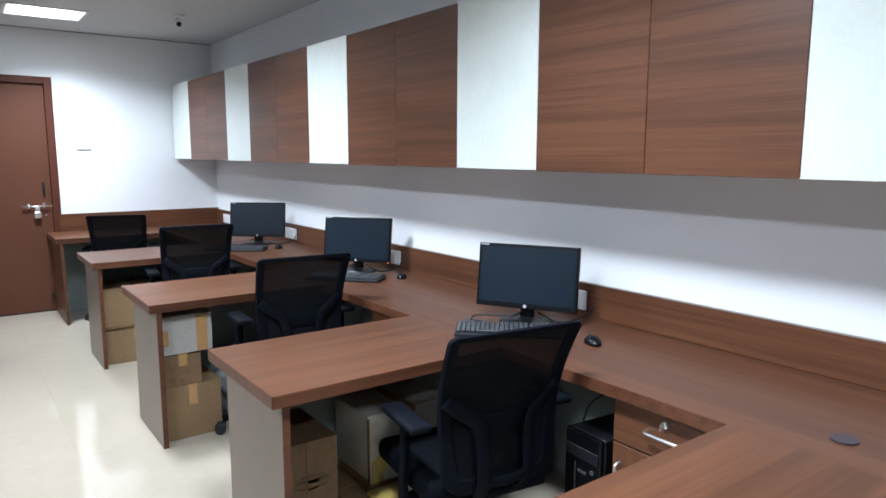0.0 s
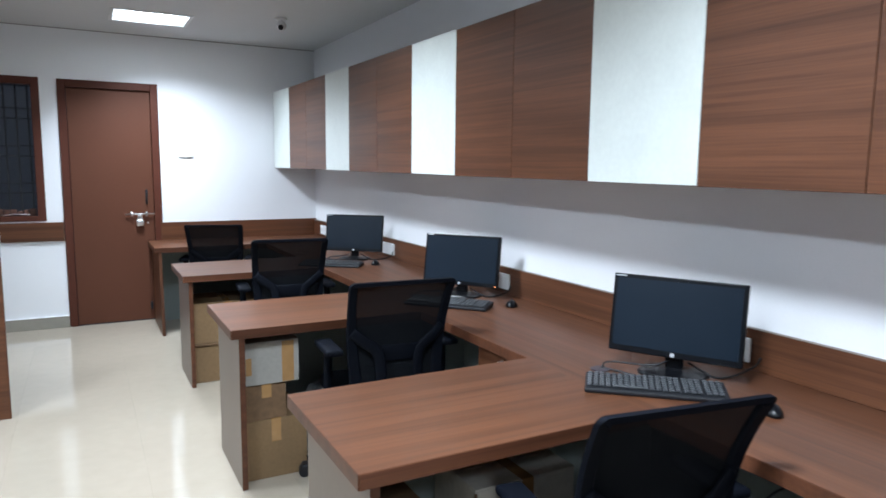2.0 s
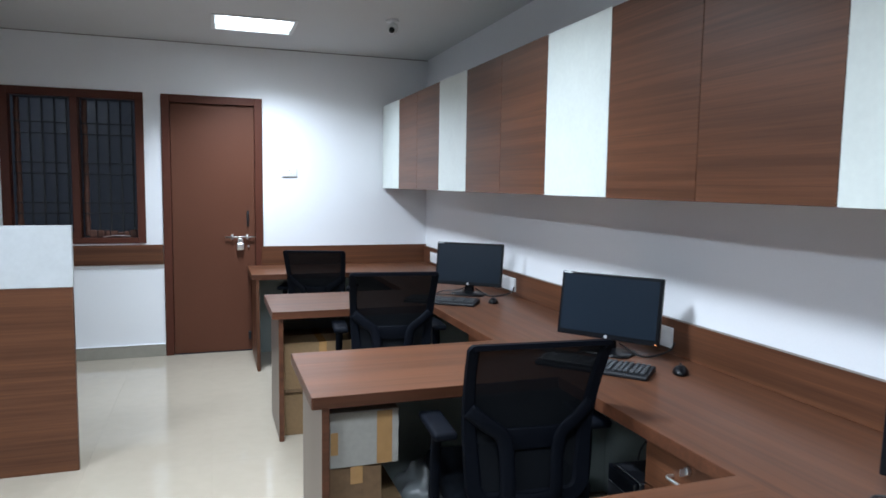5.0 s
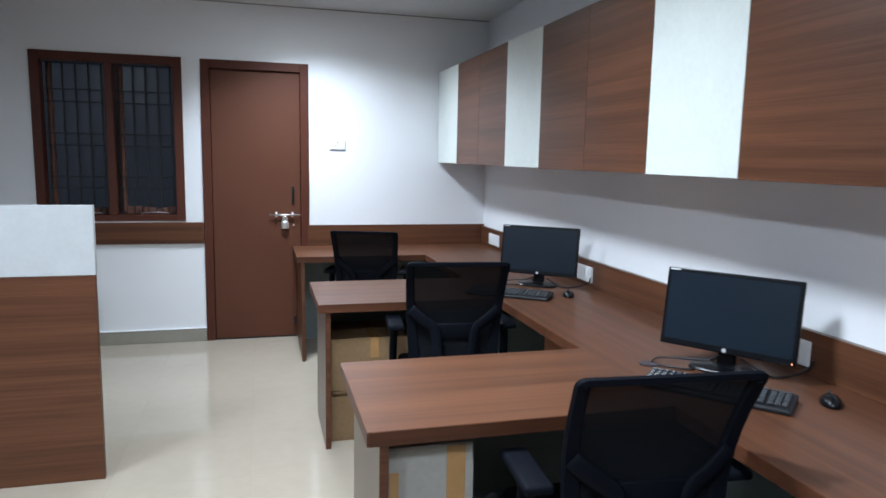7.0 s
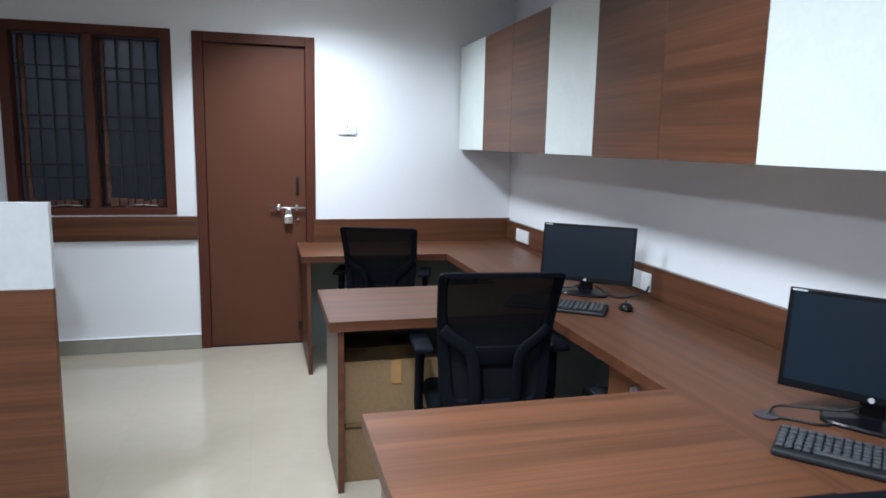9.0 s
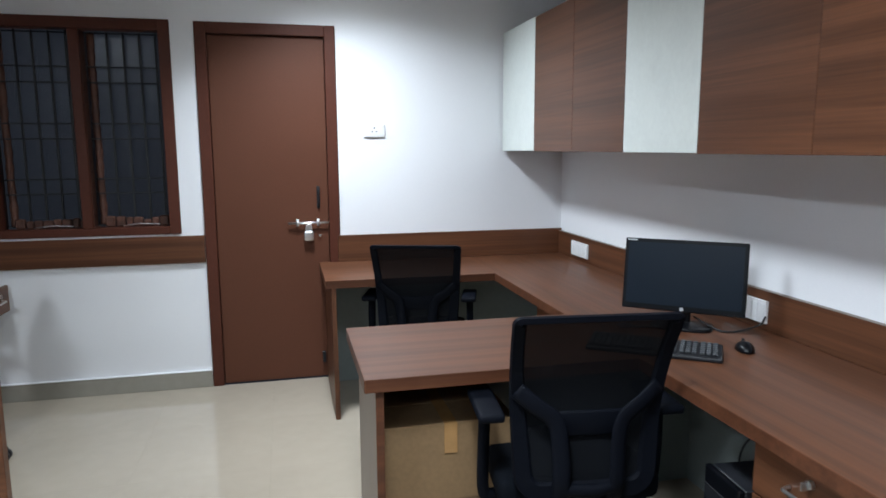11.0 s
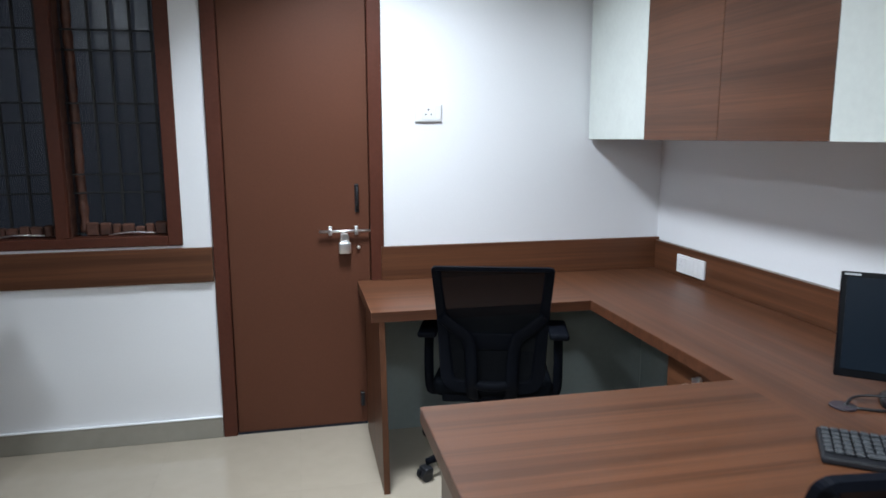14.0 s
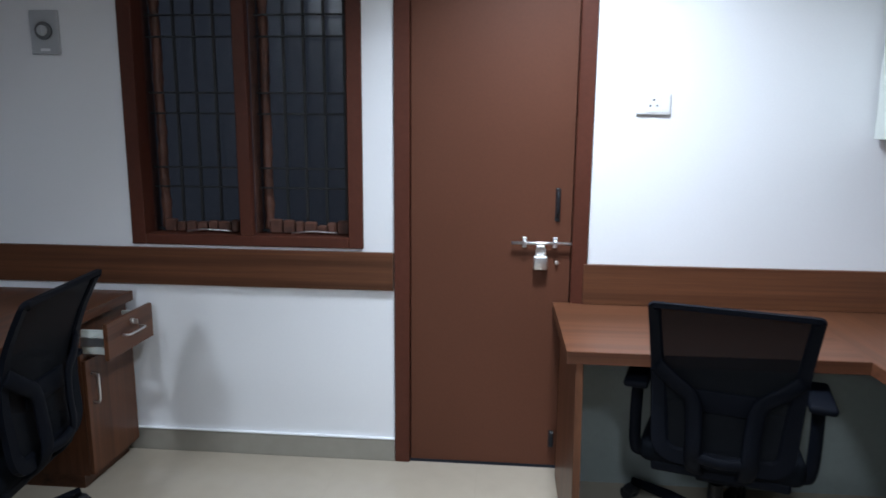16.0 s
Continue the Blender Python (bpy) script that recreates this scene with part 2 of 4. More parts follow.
for cy in sorted({c[1] for c in LAMPS}, reverse=True):
    rows.append((WEST - T, EAST + T, cy + LD, last, TOP, TOP + 0.2))
    x = WEST - T
    for cx in sorted(c[0] for c in LAMPS if c[1] == cy):
        rows.append((x, cx - LW, cy - LD, cy + LD, TOP, TOP + 0.2))
        x = cx + LW
    rows.append((x, EAST + T, cy - LD, cy + LD, TOP, TOP + 0.2))
    last = cy - LD
rows.append((WEST - T, EAST + T, SOUTH - T, last, TOP, TOP + 0.2))
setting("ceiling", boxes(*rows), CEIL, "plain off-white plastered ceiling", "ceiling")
LAMPMETAL = plain("white_lamp_metal", (0.7, 0.72, 0.73), 0.35)


def ceiling_light(cx, cy):
    t = thing("ceiling_light", "recessed lit ceiling luminaire with a frosted diffuser", "ceiling light", (cx, cy, TOP), "ceiling lights")
    h = 0.075
    part("housing", boxes((-LW, LW, -LD, LD, h, h + 0.01), (-LW, -LW + 0.004, -LD, LD, 0, h), (LW - 0.004, LW, -LD, LD, 0, h),
                          (-LW + 0.004, LW - 0.004, -LD, -LD + 0.004, 0, h), (-LW + 0.004, LW - 0.004, LD - 0.004, LD, 0, h)), LAMPMETAL, t)
    part("trim", boxes((-LW - 0.02, LW + 0.02, -LD - 0.02, -LD + 0.006, -0.008, -0.001), (-LW - 0.02, LW + 0.02, LD - 0.006, LD + 0.02, -0.008, -0.001),
                       (-LW - 0.02, -LW + 0.006, -LD + 0.006, LD - 0.006, -0.008, -0.001), (LW - 0.006, LW + 0.02, -LD + 0.006, LD - 0.006, -0.008, -0.001)), LAMPMETAL, t)
    part("diffuser", boxes((-0.195, 0.195, -LD + 0.012, LD - 0.012, 0.03, 0.04)), DIFFUSE, t, "glowing white diffuser")
    for sx in (-1, 1):
        a, b = sorted((sx * 0.203, sx * 0.262))
        part("end_reflector", boxes((a, b, -LD + 0.01, LD - 0.01, 0.028, 0.036), bevel=0.003), DIMGLOW, t, "dim end window of the luminaire")
        bm = bmesh.new()
        disc(bm, (sx * 0.258, LD - 0.02, -0.01), 0.008, 0.008, bevel=0.002)
        part("clip", bm, STEEL, t)
    return t


for cx, cy in LAMPS:
    ceiling_light(cx, cy)

# ---- desks along the east wall ----
counter = thing("worktop", "walnut laminate worktop running along the wall", "worktop", (0, 0, 0))
part("slab", boxes((EDGE, EAST - 0.001, SOUTH + 0.01, NORTH - 0.001, DESK - SLAB, DESK)), WOOD_Y, counter)
for y0, y1 in zip((SOUTH + 0.02, *[v + 0.001 for v in BACKS]), (*[v - DEEP - 0.001 for v in BACKS], 7.369)):
    part("edge_band", boxes((EDGE - 0.0022, EDGE - 0.0002, y0, y1, DESK - SLAB + 0.001, DESK - 0.0015)), EDGEBAND, counter, "dark walnut edge band")
up = thing("upstand", "walnut laminate upstand along the back of the worktop", "upstand")
part("back_panel", boxes((EAST - 0.025, EAST - 0.001, SOUTH + 0.01, NORTH - 0.026, DESK + 0.001, 0.89), bevel=0.0015), WOOD_Y, up)
part("top_edge", boxes((EAST - 0.024, EAST - 0.002, SOUTH + 0.011, NORTH - 0.027, 0.8902, 0.8915)), TAUPE, up, "pale laminate edge")
part("end_panel", boxes((DX1 - 0.015, EAST - 0.001, NORTH - 0.024, NORTH - 0.001, DESK + 0.001, 0.905), bevel=0.0015), WOOD_X, up)
tagged(part("trim", boxes((WEST, DX0 - 0.004, NORTH - 0.02, NORTH - 0.001, 0.771, 0.932), bevel=0.0015), WOOD_X), "walnut laminate band along the wall under the window", "trim", kind="structure")


def peninsula(y0, y1, first=False):
    t = thing("desk", "walnut laminate desk returning from the wall worktop", "desk", (0, 0, 0), "desks in the row")
    part("desktop", boxes((END, EDGE, y0, y1, DESK - SLAB, DESK)), WOOD_X, t)
    part("edge_band", boxes((END + 0.002, EDGE - 0.003, y0 - 0.0022, y0 - 0.0002, DESK - SLAB + 0.001, DESK - 0.0015)), EDGEBAND, t, "dark walnut edge band")
    part("edge_band", boxes((END - 0.0022, END - 0.0002, y0 + 0.002, y1 - 0.002, DESK - SLAB + 0.001, DESK - 0.0015)), EDGEBAND, t, "dark walnut edge band")
    part("end_panel", boxes((END + 0.033, END + 0.058, y0 + 0.014, y1 - 0.10, 0.0, DESK - SLAB), bevel=0.0006), TAUPE, t, "grey-beige laminate end panel")
    part("edge_strip", boxes((END + 0.033, END + 0.058, y0 + 0.011, y0 + 0.0137, 0.0, DESK - SLAB)), EDGEBAND, t, "dark walnut edge strip")
    part("modesty_panel", boxes((END + 0.058, EAST - 0.12, y1 - 0.118, y1 - 0.10, 0.0, DESK - SLAB - 0.001)), GREYLAM, t, "grey laminate modesty panel")
    return t


for yb in BACKS:
    peninsula(yb - DEEP, yb)
last_desk = thing("desk", "walnut laminate desk standing against the end wall", "desk", group="desks in the row")
part("desktop", boxes((1.825, EDGE, 7.37, NORTH - 0.001, DESK - SLAB, DESK)), WOOD_X, last_desk)
part("edge_band", boxes((1.827, EDGE - 0.003, 7.3678, 7.3698, DESK - SLAB + 0.001, DESK - 0.0015)), EDGEBAND, last_desk, "dark walnut edge band")
side = boxes((1.855, 1.88, 7.29, 7.93, 0.0, DESK - SLAB), bevel=0.0012)
for v in side.verts:
    if v.co.y < 7.4:  # the front edge leans back towards the top
        v.co.y += 0.085 * v.co.z / (DESK - SLAB)
part("end_panel", side, WOOD_Z, last_desk)
part("modesty_panel", boxes((1.88, EAST - 0.12, 7.9, 7.915, 0.0, DESK - SLAB - 0.001)), GREYLAM, last_desk, "grey laminate back panel")
for y0, y1 in zip((-1.4, *[b - 0.099 for b in BACKS]), [*[b - 0.119 for b in BACKS], 7.899]):
    tagged(part("panel", boxes((EAST - 0.119, EAST - 0.104, y0, y1, 0.0, DESK - SLAB - 0.001)), GREYLAM), "grey laminate panel under the worktop against the wall", "panel", "panels under the worktop")

# ---- wall cabinets ----
CELL = 0.515


def cabinet(y0, y1, white, two):
    """A wall cabinet from y0 to y1."""
    t = thing("wall_cabinet", "white textured laminate wall cabinet" if white else "walnut laminate wall cabinet with two flush doors", "cabinet", (0, 0, 0), "wall cabinets in the row")
    part("body", boxes((CAB_X + 0.019, EAST - 0.001, y0 + 0.0006, y1 - 0.0006, CAB_LOW + 0.002, CAB_TOP)), WHITELAM, t, "white cabinet carcass")
    t.location.z = 0.003 * y0  # the row climbs slightly towards the end wall
    cuts = [y0, (y0 + y1) / 2, y1] if two else [y0, y1]
    for a, b in zip(cuts, cuts[1:]):
        part("door", boxes((CAB_X, CAB_X + 0.018, a + 0.0012, b - 0.0012, CAB_LOW, CAB_TOP), bevel=0.001), WHITELAM if white else WOOD_Y, t)
    return t


edge = NORTH - 0.02
cabinet(6.39 + 2 * CELL, edge, True, False)
y = 6.39 + 2 * CELL
k = 0
while y > SOUTH + 1.2:
    step = 2 * CELL if k % 2 == 0 else CELL
    cabinet(y - step, y, k % 2 == 1, k % 2 == 0)
    y -= step
    k += 1

# ---- window ----
win = thing("window_1", "brown wooden two-light window with an iron grille, dark night outside", "window", (0, 0, 0), kind="structure")
F = 0.062
fy0, fy1 = NORTH - 0.012, NORTH + 0.075
part("frame", boxes((WX0, WX0 + F, fy0, fy1, WZ0, WZ1), (WX1 - F, WX1, fy0, fy1, WZ0, WZ1), (WX0 + F, WX1 - F, fy0, fy1, WZ0, WZ0 + 0.045), (WX0 + F, WX1 - F, fy0, fy1, WZ1 - F, WZ1), bevel=0.003), FRAMEWOOD, win)
part("mullion", boxes((0.509, 0.563, fy0 + 0.002, NORTH + 0.03, WZ0 + 0.045, WZ1 - F), bevel=0.003), FRAMEWOOD, win)

# ---- door ----
door = thing("door_1", "closed brown flush door in a brown frame", "door", (0, 0, 0), kind="structure")
part("frame", boxes((DX0, DX0 + 0.064, NORTH - 0.014, NORTH + 0.1, 0.0, DZ), (DX1 - 0.064, DX1, NORTH - 0.014, NORTH + 0.1, 0.0, DZ), (DX0 + 0.064, DX1 - 0.064, NORTH - 0.014, NORTH + 0.1, DZ - 0.064, DZ), bevel=0.003), FRAMEWOOD, door)
part("leaf", boxes((DX0 + 0.067, DX1 - 0.067, NORTH + 0.012, NORTH + 0.05, 0.006, DZ - 0.067), bevel=0.002), DOORWOOD, door)

# ---- partition of the west row ----
screen = thing("partition", "desk-end partition, walnut below and white above", "partition")
part("lower_panel", boxes((WEST + 0.001, 0.897, 5.70, 5.73, 0.0, 0.925), bevel=0.0015), WOOD_X, screen)
part("upper_panel", boxes((WEST + 0.001, 0.90, 5.70, 5.73, 0.926, 1.226), bevel=0.0015), SCREENLAM, screen, "white textured upper panel")

# ---- door and window details ----
def bolt_set():
    y = NORTH + 0.008
    bm = tube([(1.648, y - 0.022, 0.987), (1.892, y - 0.022, 0.987)], 0.0065, 12)
    b = part("bolt", bm, STEEL, door, "bright steel sliding bolt", True)
    for x in (1.702, 1.826):
        bm = boxes((x - 0.009, x + 0.009, y - 0.004, y + 0.004, 0.965, 1.009), bevel=0.002)
        box(bm, x - 0.007, x + 0.007, y - 0.034, y - 0.004, 0.975, 0.999, bevel=0.003)
        part("staple", bm, STEEL, b)
    body = boxes((1.739, 1.797, y - 0.038, y - 0.012, 0.878, 0.936), bevel=0.008, seg=3)
    lock = part("padlock", body, STEEL, door, "closed steel padlock", True)
    pts = [(1.768 + 0.017 * math.cos(a), y - 0.025, 0.955 + 0.02 * math.sin(a)) for a in [math.pi * k / 10 for k in range(11)]]
    part("shackle", tube([(1.785, y - 0.025, 0.93), *pts, (1.751, y - 0.025, 0.93)], 0.0045, 8), STEEL, lock, smooth=True)
    part("hasp", boxes((1.75, 1.786, y - 0.006, y + 0.003, 0.93, 0.975), bevel=0.002), STEEL, b)
    knob = bmesh.new()
    disc(knob, (1.835, y - 0.004, 0.905), 0.008, 0.014, axis=1, sides=16, bevel=0.002)
    part("keyhole_cover", knob, STEEL, door, smooth=True)
    bm = boxes((1.822, 1.842, y - 0.004, y + 0.003, 1.075, 1.21), bevel=0.003)
    plate = part("handle_plate", bm, BLACKPL, door, "narrow black handle plate")
    part("handle", tube(spline([(1.832, y - 0.004, 1.095), (1.832, y - 0.024, 1.11), (1.832, y - 0.026, 1.145), (1.832, y - 0.024, 1.18), (1.832, y - 0.004, 1.195)]), 0.005, 8), BLACKPL, plate, smooth=True)
    part("hinge_stop", boxes((1.828, 1.848, y - 0.02, y + 0.003, 0.10, 0.17), bevel=0.003), BLACKPL, door, "black door stop near the floor")


bolt_set()

IRON = plain("black_iron", (0.008, 0.009, 0.010), 0.55, 0.0, var=0.3, scale=80, bump=0.15)
OLDWOOD = plain("weathered_red_brown_wood", (0.09, 0.035, 0.022), 0.55, var=0.55, scale=26, bump=0.4, coarse=7)
GLASS = nodes_of("window_glass")[0]
gp = GLASS.node_tree.nodes["Principled BSDF"]
gp.inputs["Transmission Weight"].default_value, gp.inputs["Roughness"].default_value, gp.inputs["IOR"].default_value = 1.0, 0.2, 1.3
gp.inputs["Base Color"].default_value = (0.82, 0.88, 0.93, 1)
for a, b in ((WX0 + F, 0.509), (0.563, WX1 - F)):
    gy = NORTH + 0.105
    g = tagged(part("grille", boxes((a, b, gy - 0.003, gy + 0.003, WZ0 + 0.05, WZ0 + 0.058)), IRON, win), "black iron window grille")
    for k in range(4):
        x = a + 0.12 + 0.086 * k
        part("upright_bar", boxes((x - 0.006, x + 0.006, gy - 0.005, gy + 0.005, WZ0 + 0.02, WZ1 - 0.04), bevel=0.001), IRON, g)
    for z in (1.184, 1.268, 1.497, 1.583, 1.812, 1.899, 2.085):
        part("cross_bar", boxes((a, b, gy - 0.009, gy - 0.003, z - 0.004, z + 0.004), bevel=0.001), IRON, g)
    part("pane", boxes((a - 0.005, b + 0.005, gy + 0.035, gy + 0.039, WZ0 + 0.05, WZ1 - 0.05)), GLASS, win, "dark window pane")
    # open shutter folded back outside, with turned edge
    pts = [(a + 0.026 + 0.0015 * math.sin(k * 0.37), NORTH + 0.135, WZ0 + 0.05 + 0.02 * k) for k in range(56)]
    rad = [0.021 + 0.003 * math.sin(k * 1.4) * math.sin(k * 0.23 + a) for k in range(56)]
    part("shutter_edge", tube(pts, rad, 10), OLDWOOD, win, "weathered red-brown wooden shutter edge", True)
    bm = bmesh.new()
    x = a + 0.05
    while x < b - 0.03:
        w = random.uniform(0.03, 0.06)
        box(bm, x, min(x + w - 0.006, b), NORTH + 0.06, NORTH + 0.095, WZ0 + 0.046, WZ0 + 0.046 + random.uniform(0.035, 0.06), bevel=0.006)
        x += w
    part("sill_block", bm, OLDWOOD, win, "worn wooden blocks along the window sill")
    stay = tube(spline([(b - 0.26, NORTH + 0.045, WZ0 + 0.05), (b - 0.17, NORTH + 0.03, WZ0 + 0.062), (b - 0.06, NORTH + 0.04, WZ0 + 0.056)]), 0.004, 6)
    part("stay", stay, STEEL, win, "thin steel casement stay", True)
part("outer_frame", boxes((WX0, WX0 + 0.03, NORTH + 0.076, NORTH + 0.2, WZ0, WZ1), (WX1 - 0.03, WX1, NORTH + 0.076, NORTH + 0.2, WZ0, WZ1), (WX0 + 0.03, WX1 - 0.03, NORTH + 0.076, NORTH + 0.2, WZ0, WZ0 + 0.03), (0.52, 0.552, NORTH + 0.15, NORTH + 0.2, WZ0 + 0.03, WZ1)), OLDWOOD, win)


# ---- wall plates ----
def switch_plate():
    t = thing("switch_plate", "white modular wall switch plate with a socket", "switch", (2.181, NORTH - 0.001, 1.544))
    part("plate", boxes((-0.065, 0.065, -0.011, 0, -0.041, 0.041), bevel=0.003, seg=2), WHITEPL, t)
    s = part("socket", boxes((-0.03, 0.03, -0.0135, -0.011, -0.033, 0.033), bevel=0.0015), WHITEPL, t)
    for x, z, r in ((0.0, 0.014, 0.0045), (-0.013, -0.008, 0.0035), (0.013, -0.008, 0.0035)):
        bm = bmesh.new()
        disc(bm, (x, -0.0135, z), r, 0.002, axis=1, sides=12)
        part("pin_hole", bm, BLACKPL, s)
    part("rocker", boxes((0.035, 0.059, -0.0135, -0.011, -0.033, 0.033), bevel=0.0015), WHITEPL, t)


switch_plate()
GREYPL = plain("grey_plastic", (0.42, 0.44, 0.46), 0.35, var=0.04)


DIALGREY = plain("dark_grey_plastic", (0.12, 0.125, 0.13), 0.4, var=0.05)


def fan_regulator():
    t = thing("fan_regulator", "grey wall fan regulator with a round dial", "fan regulator", (-0.28, NORTH - 0.001, 1.817))
    part("plate", boxes((-0.062, 0.062, -0.013, 0, -0.088, 0.088), bevel=0.004, seg=2), GREYPL, t)
    bm = bmesh.new()
    disc(bm, (0, -0.018, 0.005), 0.036, 0.01, axis=1, sides=28, bevel=0.003)
    d = part("dial", bm, DIALGREY, t, "dark grey round dial", True)
    bm = bmesh.new()
    disc(bm, (0, -0.026, 0.005), 0.021, 0.014, axis=1, sides=24, bevel=0.003)
    box(bm, -0.004, 0.004, -0.036, -0.03, -0.015, 0.025, bevel=0.001)
    part("knob", bm, GREYPL, d, smooth=False)
    part("badge", boxes((-0.02, 0.02, -0.0142, -0.013, -0.075, -0.064)), WHITEPL, t)


fan_regulator()


def outlet_strip(y0):
    t = thing("outlet_plate", "white multi-socket power plate on the upstand", "power outlet", (EAST - 0.026, y0 + 0.115, 0.812), "power plates on the upstand")
    part("plate", boxes((-0.012, 0, -0.115, 0.115, -0.044, 0.044), bevel=0.003, seg=2), WHITEPL, t)
    for y in (-0.09, -0.055, -0.02, 0.015):
        part("rocker", boxes((-0.0145, -0.012, y - 0.015, y + 0.015, -0.033, 0.033), bevel=0.0015), WHITEPL, t)
    s = part("socket", boxes((-0.0145, -0.012, 0.035, 0.103, -0.033, 0.033), bevel=0.0015), WHITEPL, t)
    for y, z, r in ((0.069, 0.012, 0.003), (0.058, -0.007, 0.0025), (0.08, -0.007, 0.0025)):
        bm = bmesh.new()
        disc(bm, (-0.0146, y, z), r, 0.002, axis=0, sides=10)
        part("pin_hole", bm, GREYPL, s)
    return t


for y0 in (1.295, 2.845, 4.385, 5.957, 7.51):
    outlet_strip(y0)


def cctv():
    t = thing("ceiling_camera", "small white security camera fixed to the ceiling", "security camera", (2.74, 6.66, TOP))
    bm = bmesh.new()
    disc(bm, (0, 0, -0.008), 0.045, 0.016, sides=28, bevel=0.004)
    part("base", bm, WHITEPL, t, smooth=True)
    part("stem", tube([(0, 0, -0.014), (0, -0.005, -0.04)], 0.012, 10), WHITEPL, t, smooth=True)
    bm = bmesh.new()
    bmesh.ops.create_uvsphere(bm, u_segments=20, v_segments=12, radius=0.038, matrix=Matrix.Translation((0, -0.008, -0.06)))
    head = part("head", bm, WHITEPL, t, smooth=True)
    bm = bmesh.new()
    bmesh.ops.create_cone(bm, cap_ends=True, segments=20, radius1=0.02, radius2=0.02, depth=0.02, matrix=look((-0.012, -0.036, -0.075), (-0.3, -0.8, -0.5)))
    part("lens", bm, GLOSSBLK, head, "black lens", True)


cctv()

# ---- under-counter units ----
DIMGREY = plain("dim_grey_trim", (0.07, 0.075, 0.08), 0.35)
CABLE = plain("black_cable", (0.015, 0.016, 0.018), 0.45)
LOGOGREY = plain("pale_grey_mark", (0.6, 0.62, 0.64), 0.3, 0.4)


def handle_bar(a, b, out, r=0.005):
    """A bow handle between a and b that stands off by the vector out."""
    a, b, out = Vector(a), Vector(b), Vector(out)
    return tube(spline([a, a + out * 0.9 + (b - a) * 0.04, a + out + (b - a) * 0.3, b + out - (b - a) * 0.3, b + out * 0.9 - (b - a) * 0.04, b], 5), r, 8)


def pedestal(wide, pulled=0.0, group="drawer units"):
    """A drawer unit that faces -x, from y = 0 to wide, its front at x = 0."""
    t = thing("drawer_unit", "walnut laminate drawer unit with steel handles" + (", its top drawer open" if pulled else ""), "drawer unit", group=group)
    part("body", boxes((0.019, 0.45, 0, wide, 0.06, 0.697)), WOOD_Z, t)
    part("plinth", boxes((0.05, 0.44, 0.01, wide - 0.01, 0, 0.06)), WOOD_Y, t)
    d = part("drawer", boxes((-pulled, 0.018 - pulled, 0.002, wide - 0.002, 0.545, 0.692), bevel=0.0015), WOOD_Y, t)
    if pulled:
        part("drawer_box", boxes((0.018 - pulled, 0.3, 0.02, 0.035, 0.565, 0.66), (0.018 - pulled, 0.3, wide - 0.035, wide - 0.02, 0.565, 0.66), (0.018 - pulled, 0.3, 0.035, wide - 0.035, 0.565, 0.575)), WHITELAM, d, "pale drawer sides")
        for y in (0.008, wide - 0.019):
            part("runner", boxes((0.018 - pulled, 0.02, y, y + 0.011, 0.6, 0.635)), STEEL, d)
    c = wide * 0.5
    part("handle", handle_bar((-pulled, c - 0.065, 0.62), (-pulled, c + 0.065, 0.62), (-0.028, 0, 0)), STEEL, d, "bright steel bow handle", True)
    bm = bmesh.new()
    disc(bm, (-0.006 - pulled, c + 0.0, 0.66), 0.011, 0.012, axis=0, sides=18, bevel=0.002)
    box(bm, -0.03 - pulled, -0.012 - pulled, c - 0.002, c + 0.002, 0.647, 0.668, bevel=0.0008)
    part("lock", bm, STEEL, d, "round lock with its key")
    dd = part("door", boxes((0, 0.018, 0.002, wide - 0.002, 0.065, 0.539), bevel=0.0015), WOOD_Z, t)
    part("handle", handle_bar((0, wide - 0.035, 0.36), (0, wide - 0.035, 0.48), (-0.028, 0, 0)), STEEL, dd, "bright steel bow handle", True)
    return t


first = pedestal(0.395)
first.matrix_basis = pose(2.795, BACKS[0] + 0.012, 0)
for yb in BACKS[1:]:
    copy_thing(first, pose(2.795, yb + 0.012, 0))
west_unit = pedestal(0.34, 0.1, "drawer units")
west_unit.matrix_basis = pose(0.008, NORTH - 0.03, 0, 0, 0, 180)
west_top = thing("worktop", "walnut laminate worktop along the other side wall", "worktop")
part("slab", boxes((WEST + 0.001, 0.02, 5.731, NORTH - 0.021, DESK - SLAB, DESK), bevel=0.0015), WOOD_Y, west_top)
part("support_panel", boxes((WEST + 0.001, -0.06, 5.75, 5.775, 0, DESK - SLAB)), WOOD_Z, west_top)


def computer_tower():
    t = thing("computer_tower", "black desktop computer tower standing under the worktop", "computer")
    part("case", boxes((0.02, 0.40, -0.085, 0.085, 0.012, 0.43), bevel=0.004), BLACKPL, t)
    f = part("front", boxes((0.0, 0.02, -0.086, 0.086, 0.01, 0.432), bevel=0.006, seg=2), GLOSSBLK, t, "gloss black front panel")
    part("drive_bay", boxes((-0.003, 0.0, -0.074, 0.074, 0.34, 0.38), bevel=0.001), BLACKPL, f)
    part("badge", boxes((-0.002, 0.0, -0.02, 0.02, 0.29, 0.30)), DIMGREY, f)
    part("trim_line", boxes((-0.003, 0.0, 0.03, 0.034, 0.03, 0.32)), DIMGREY, f)
    bm = bmesh.new()
    disc(bm, (-0.002, -0.05, 0.31), 0.008, 0.006, axis=0, sides=14)
    part("power_button", bm, DIMGREY, f)
    for x in (0.05, 0.36):
        part("foot", boxes((x - 0.02, x + 0.02, -0.08, 0.08, 0, 0.012)), BLACKPL, t)
    return t


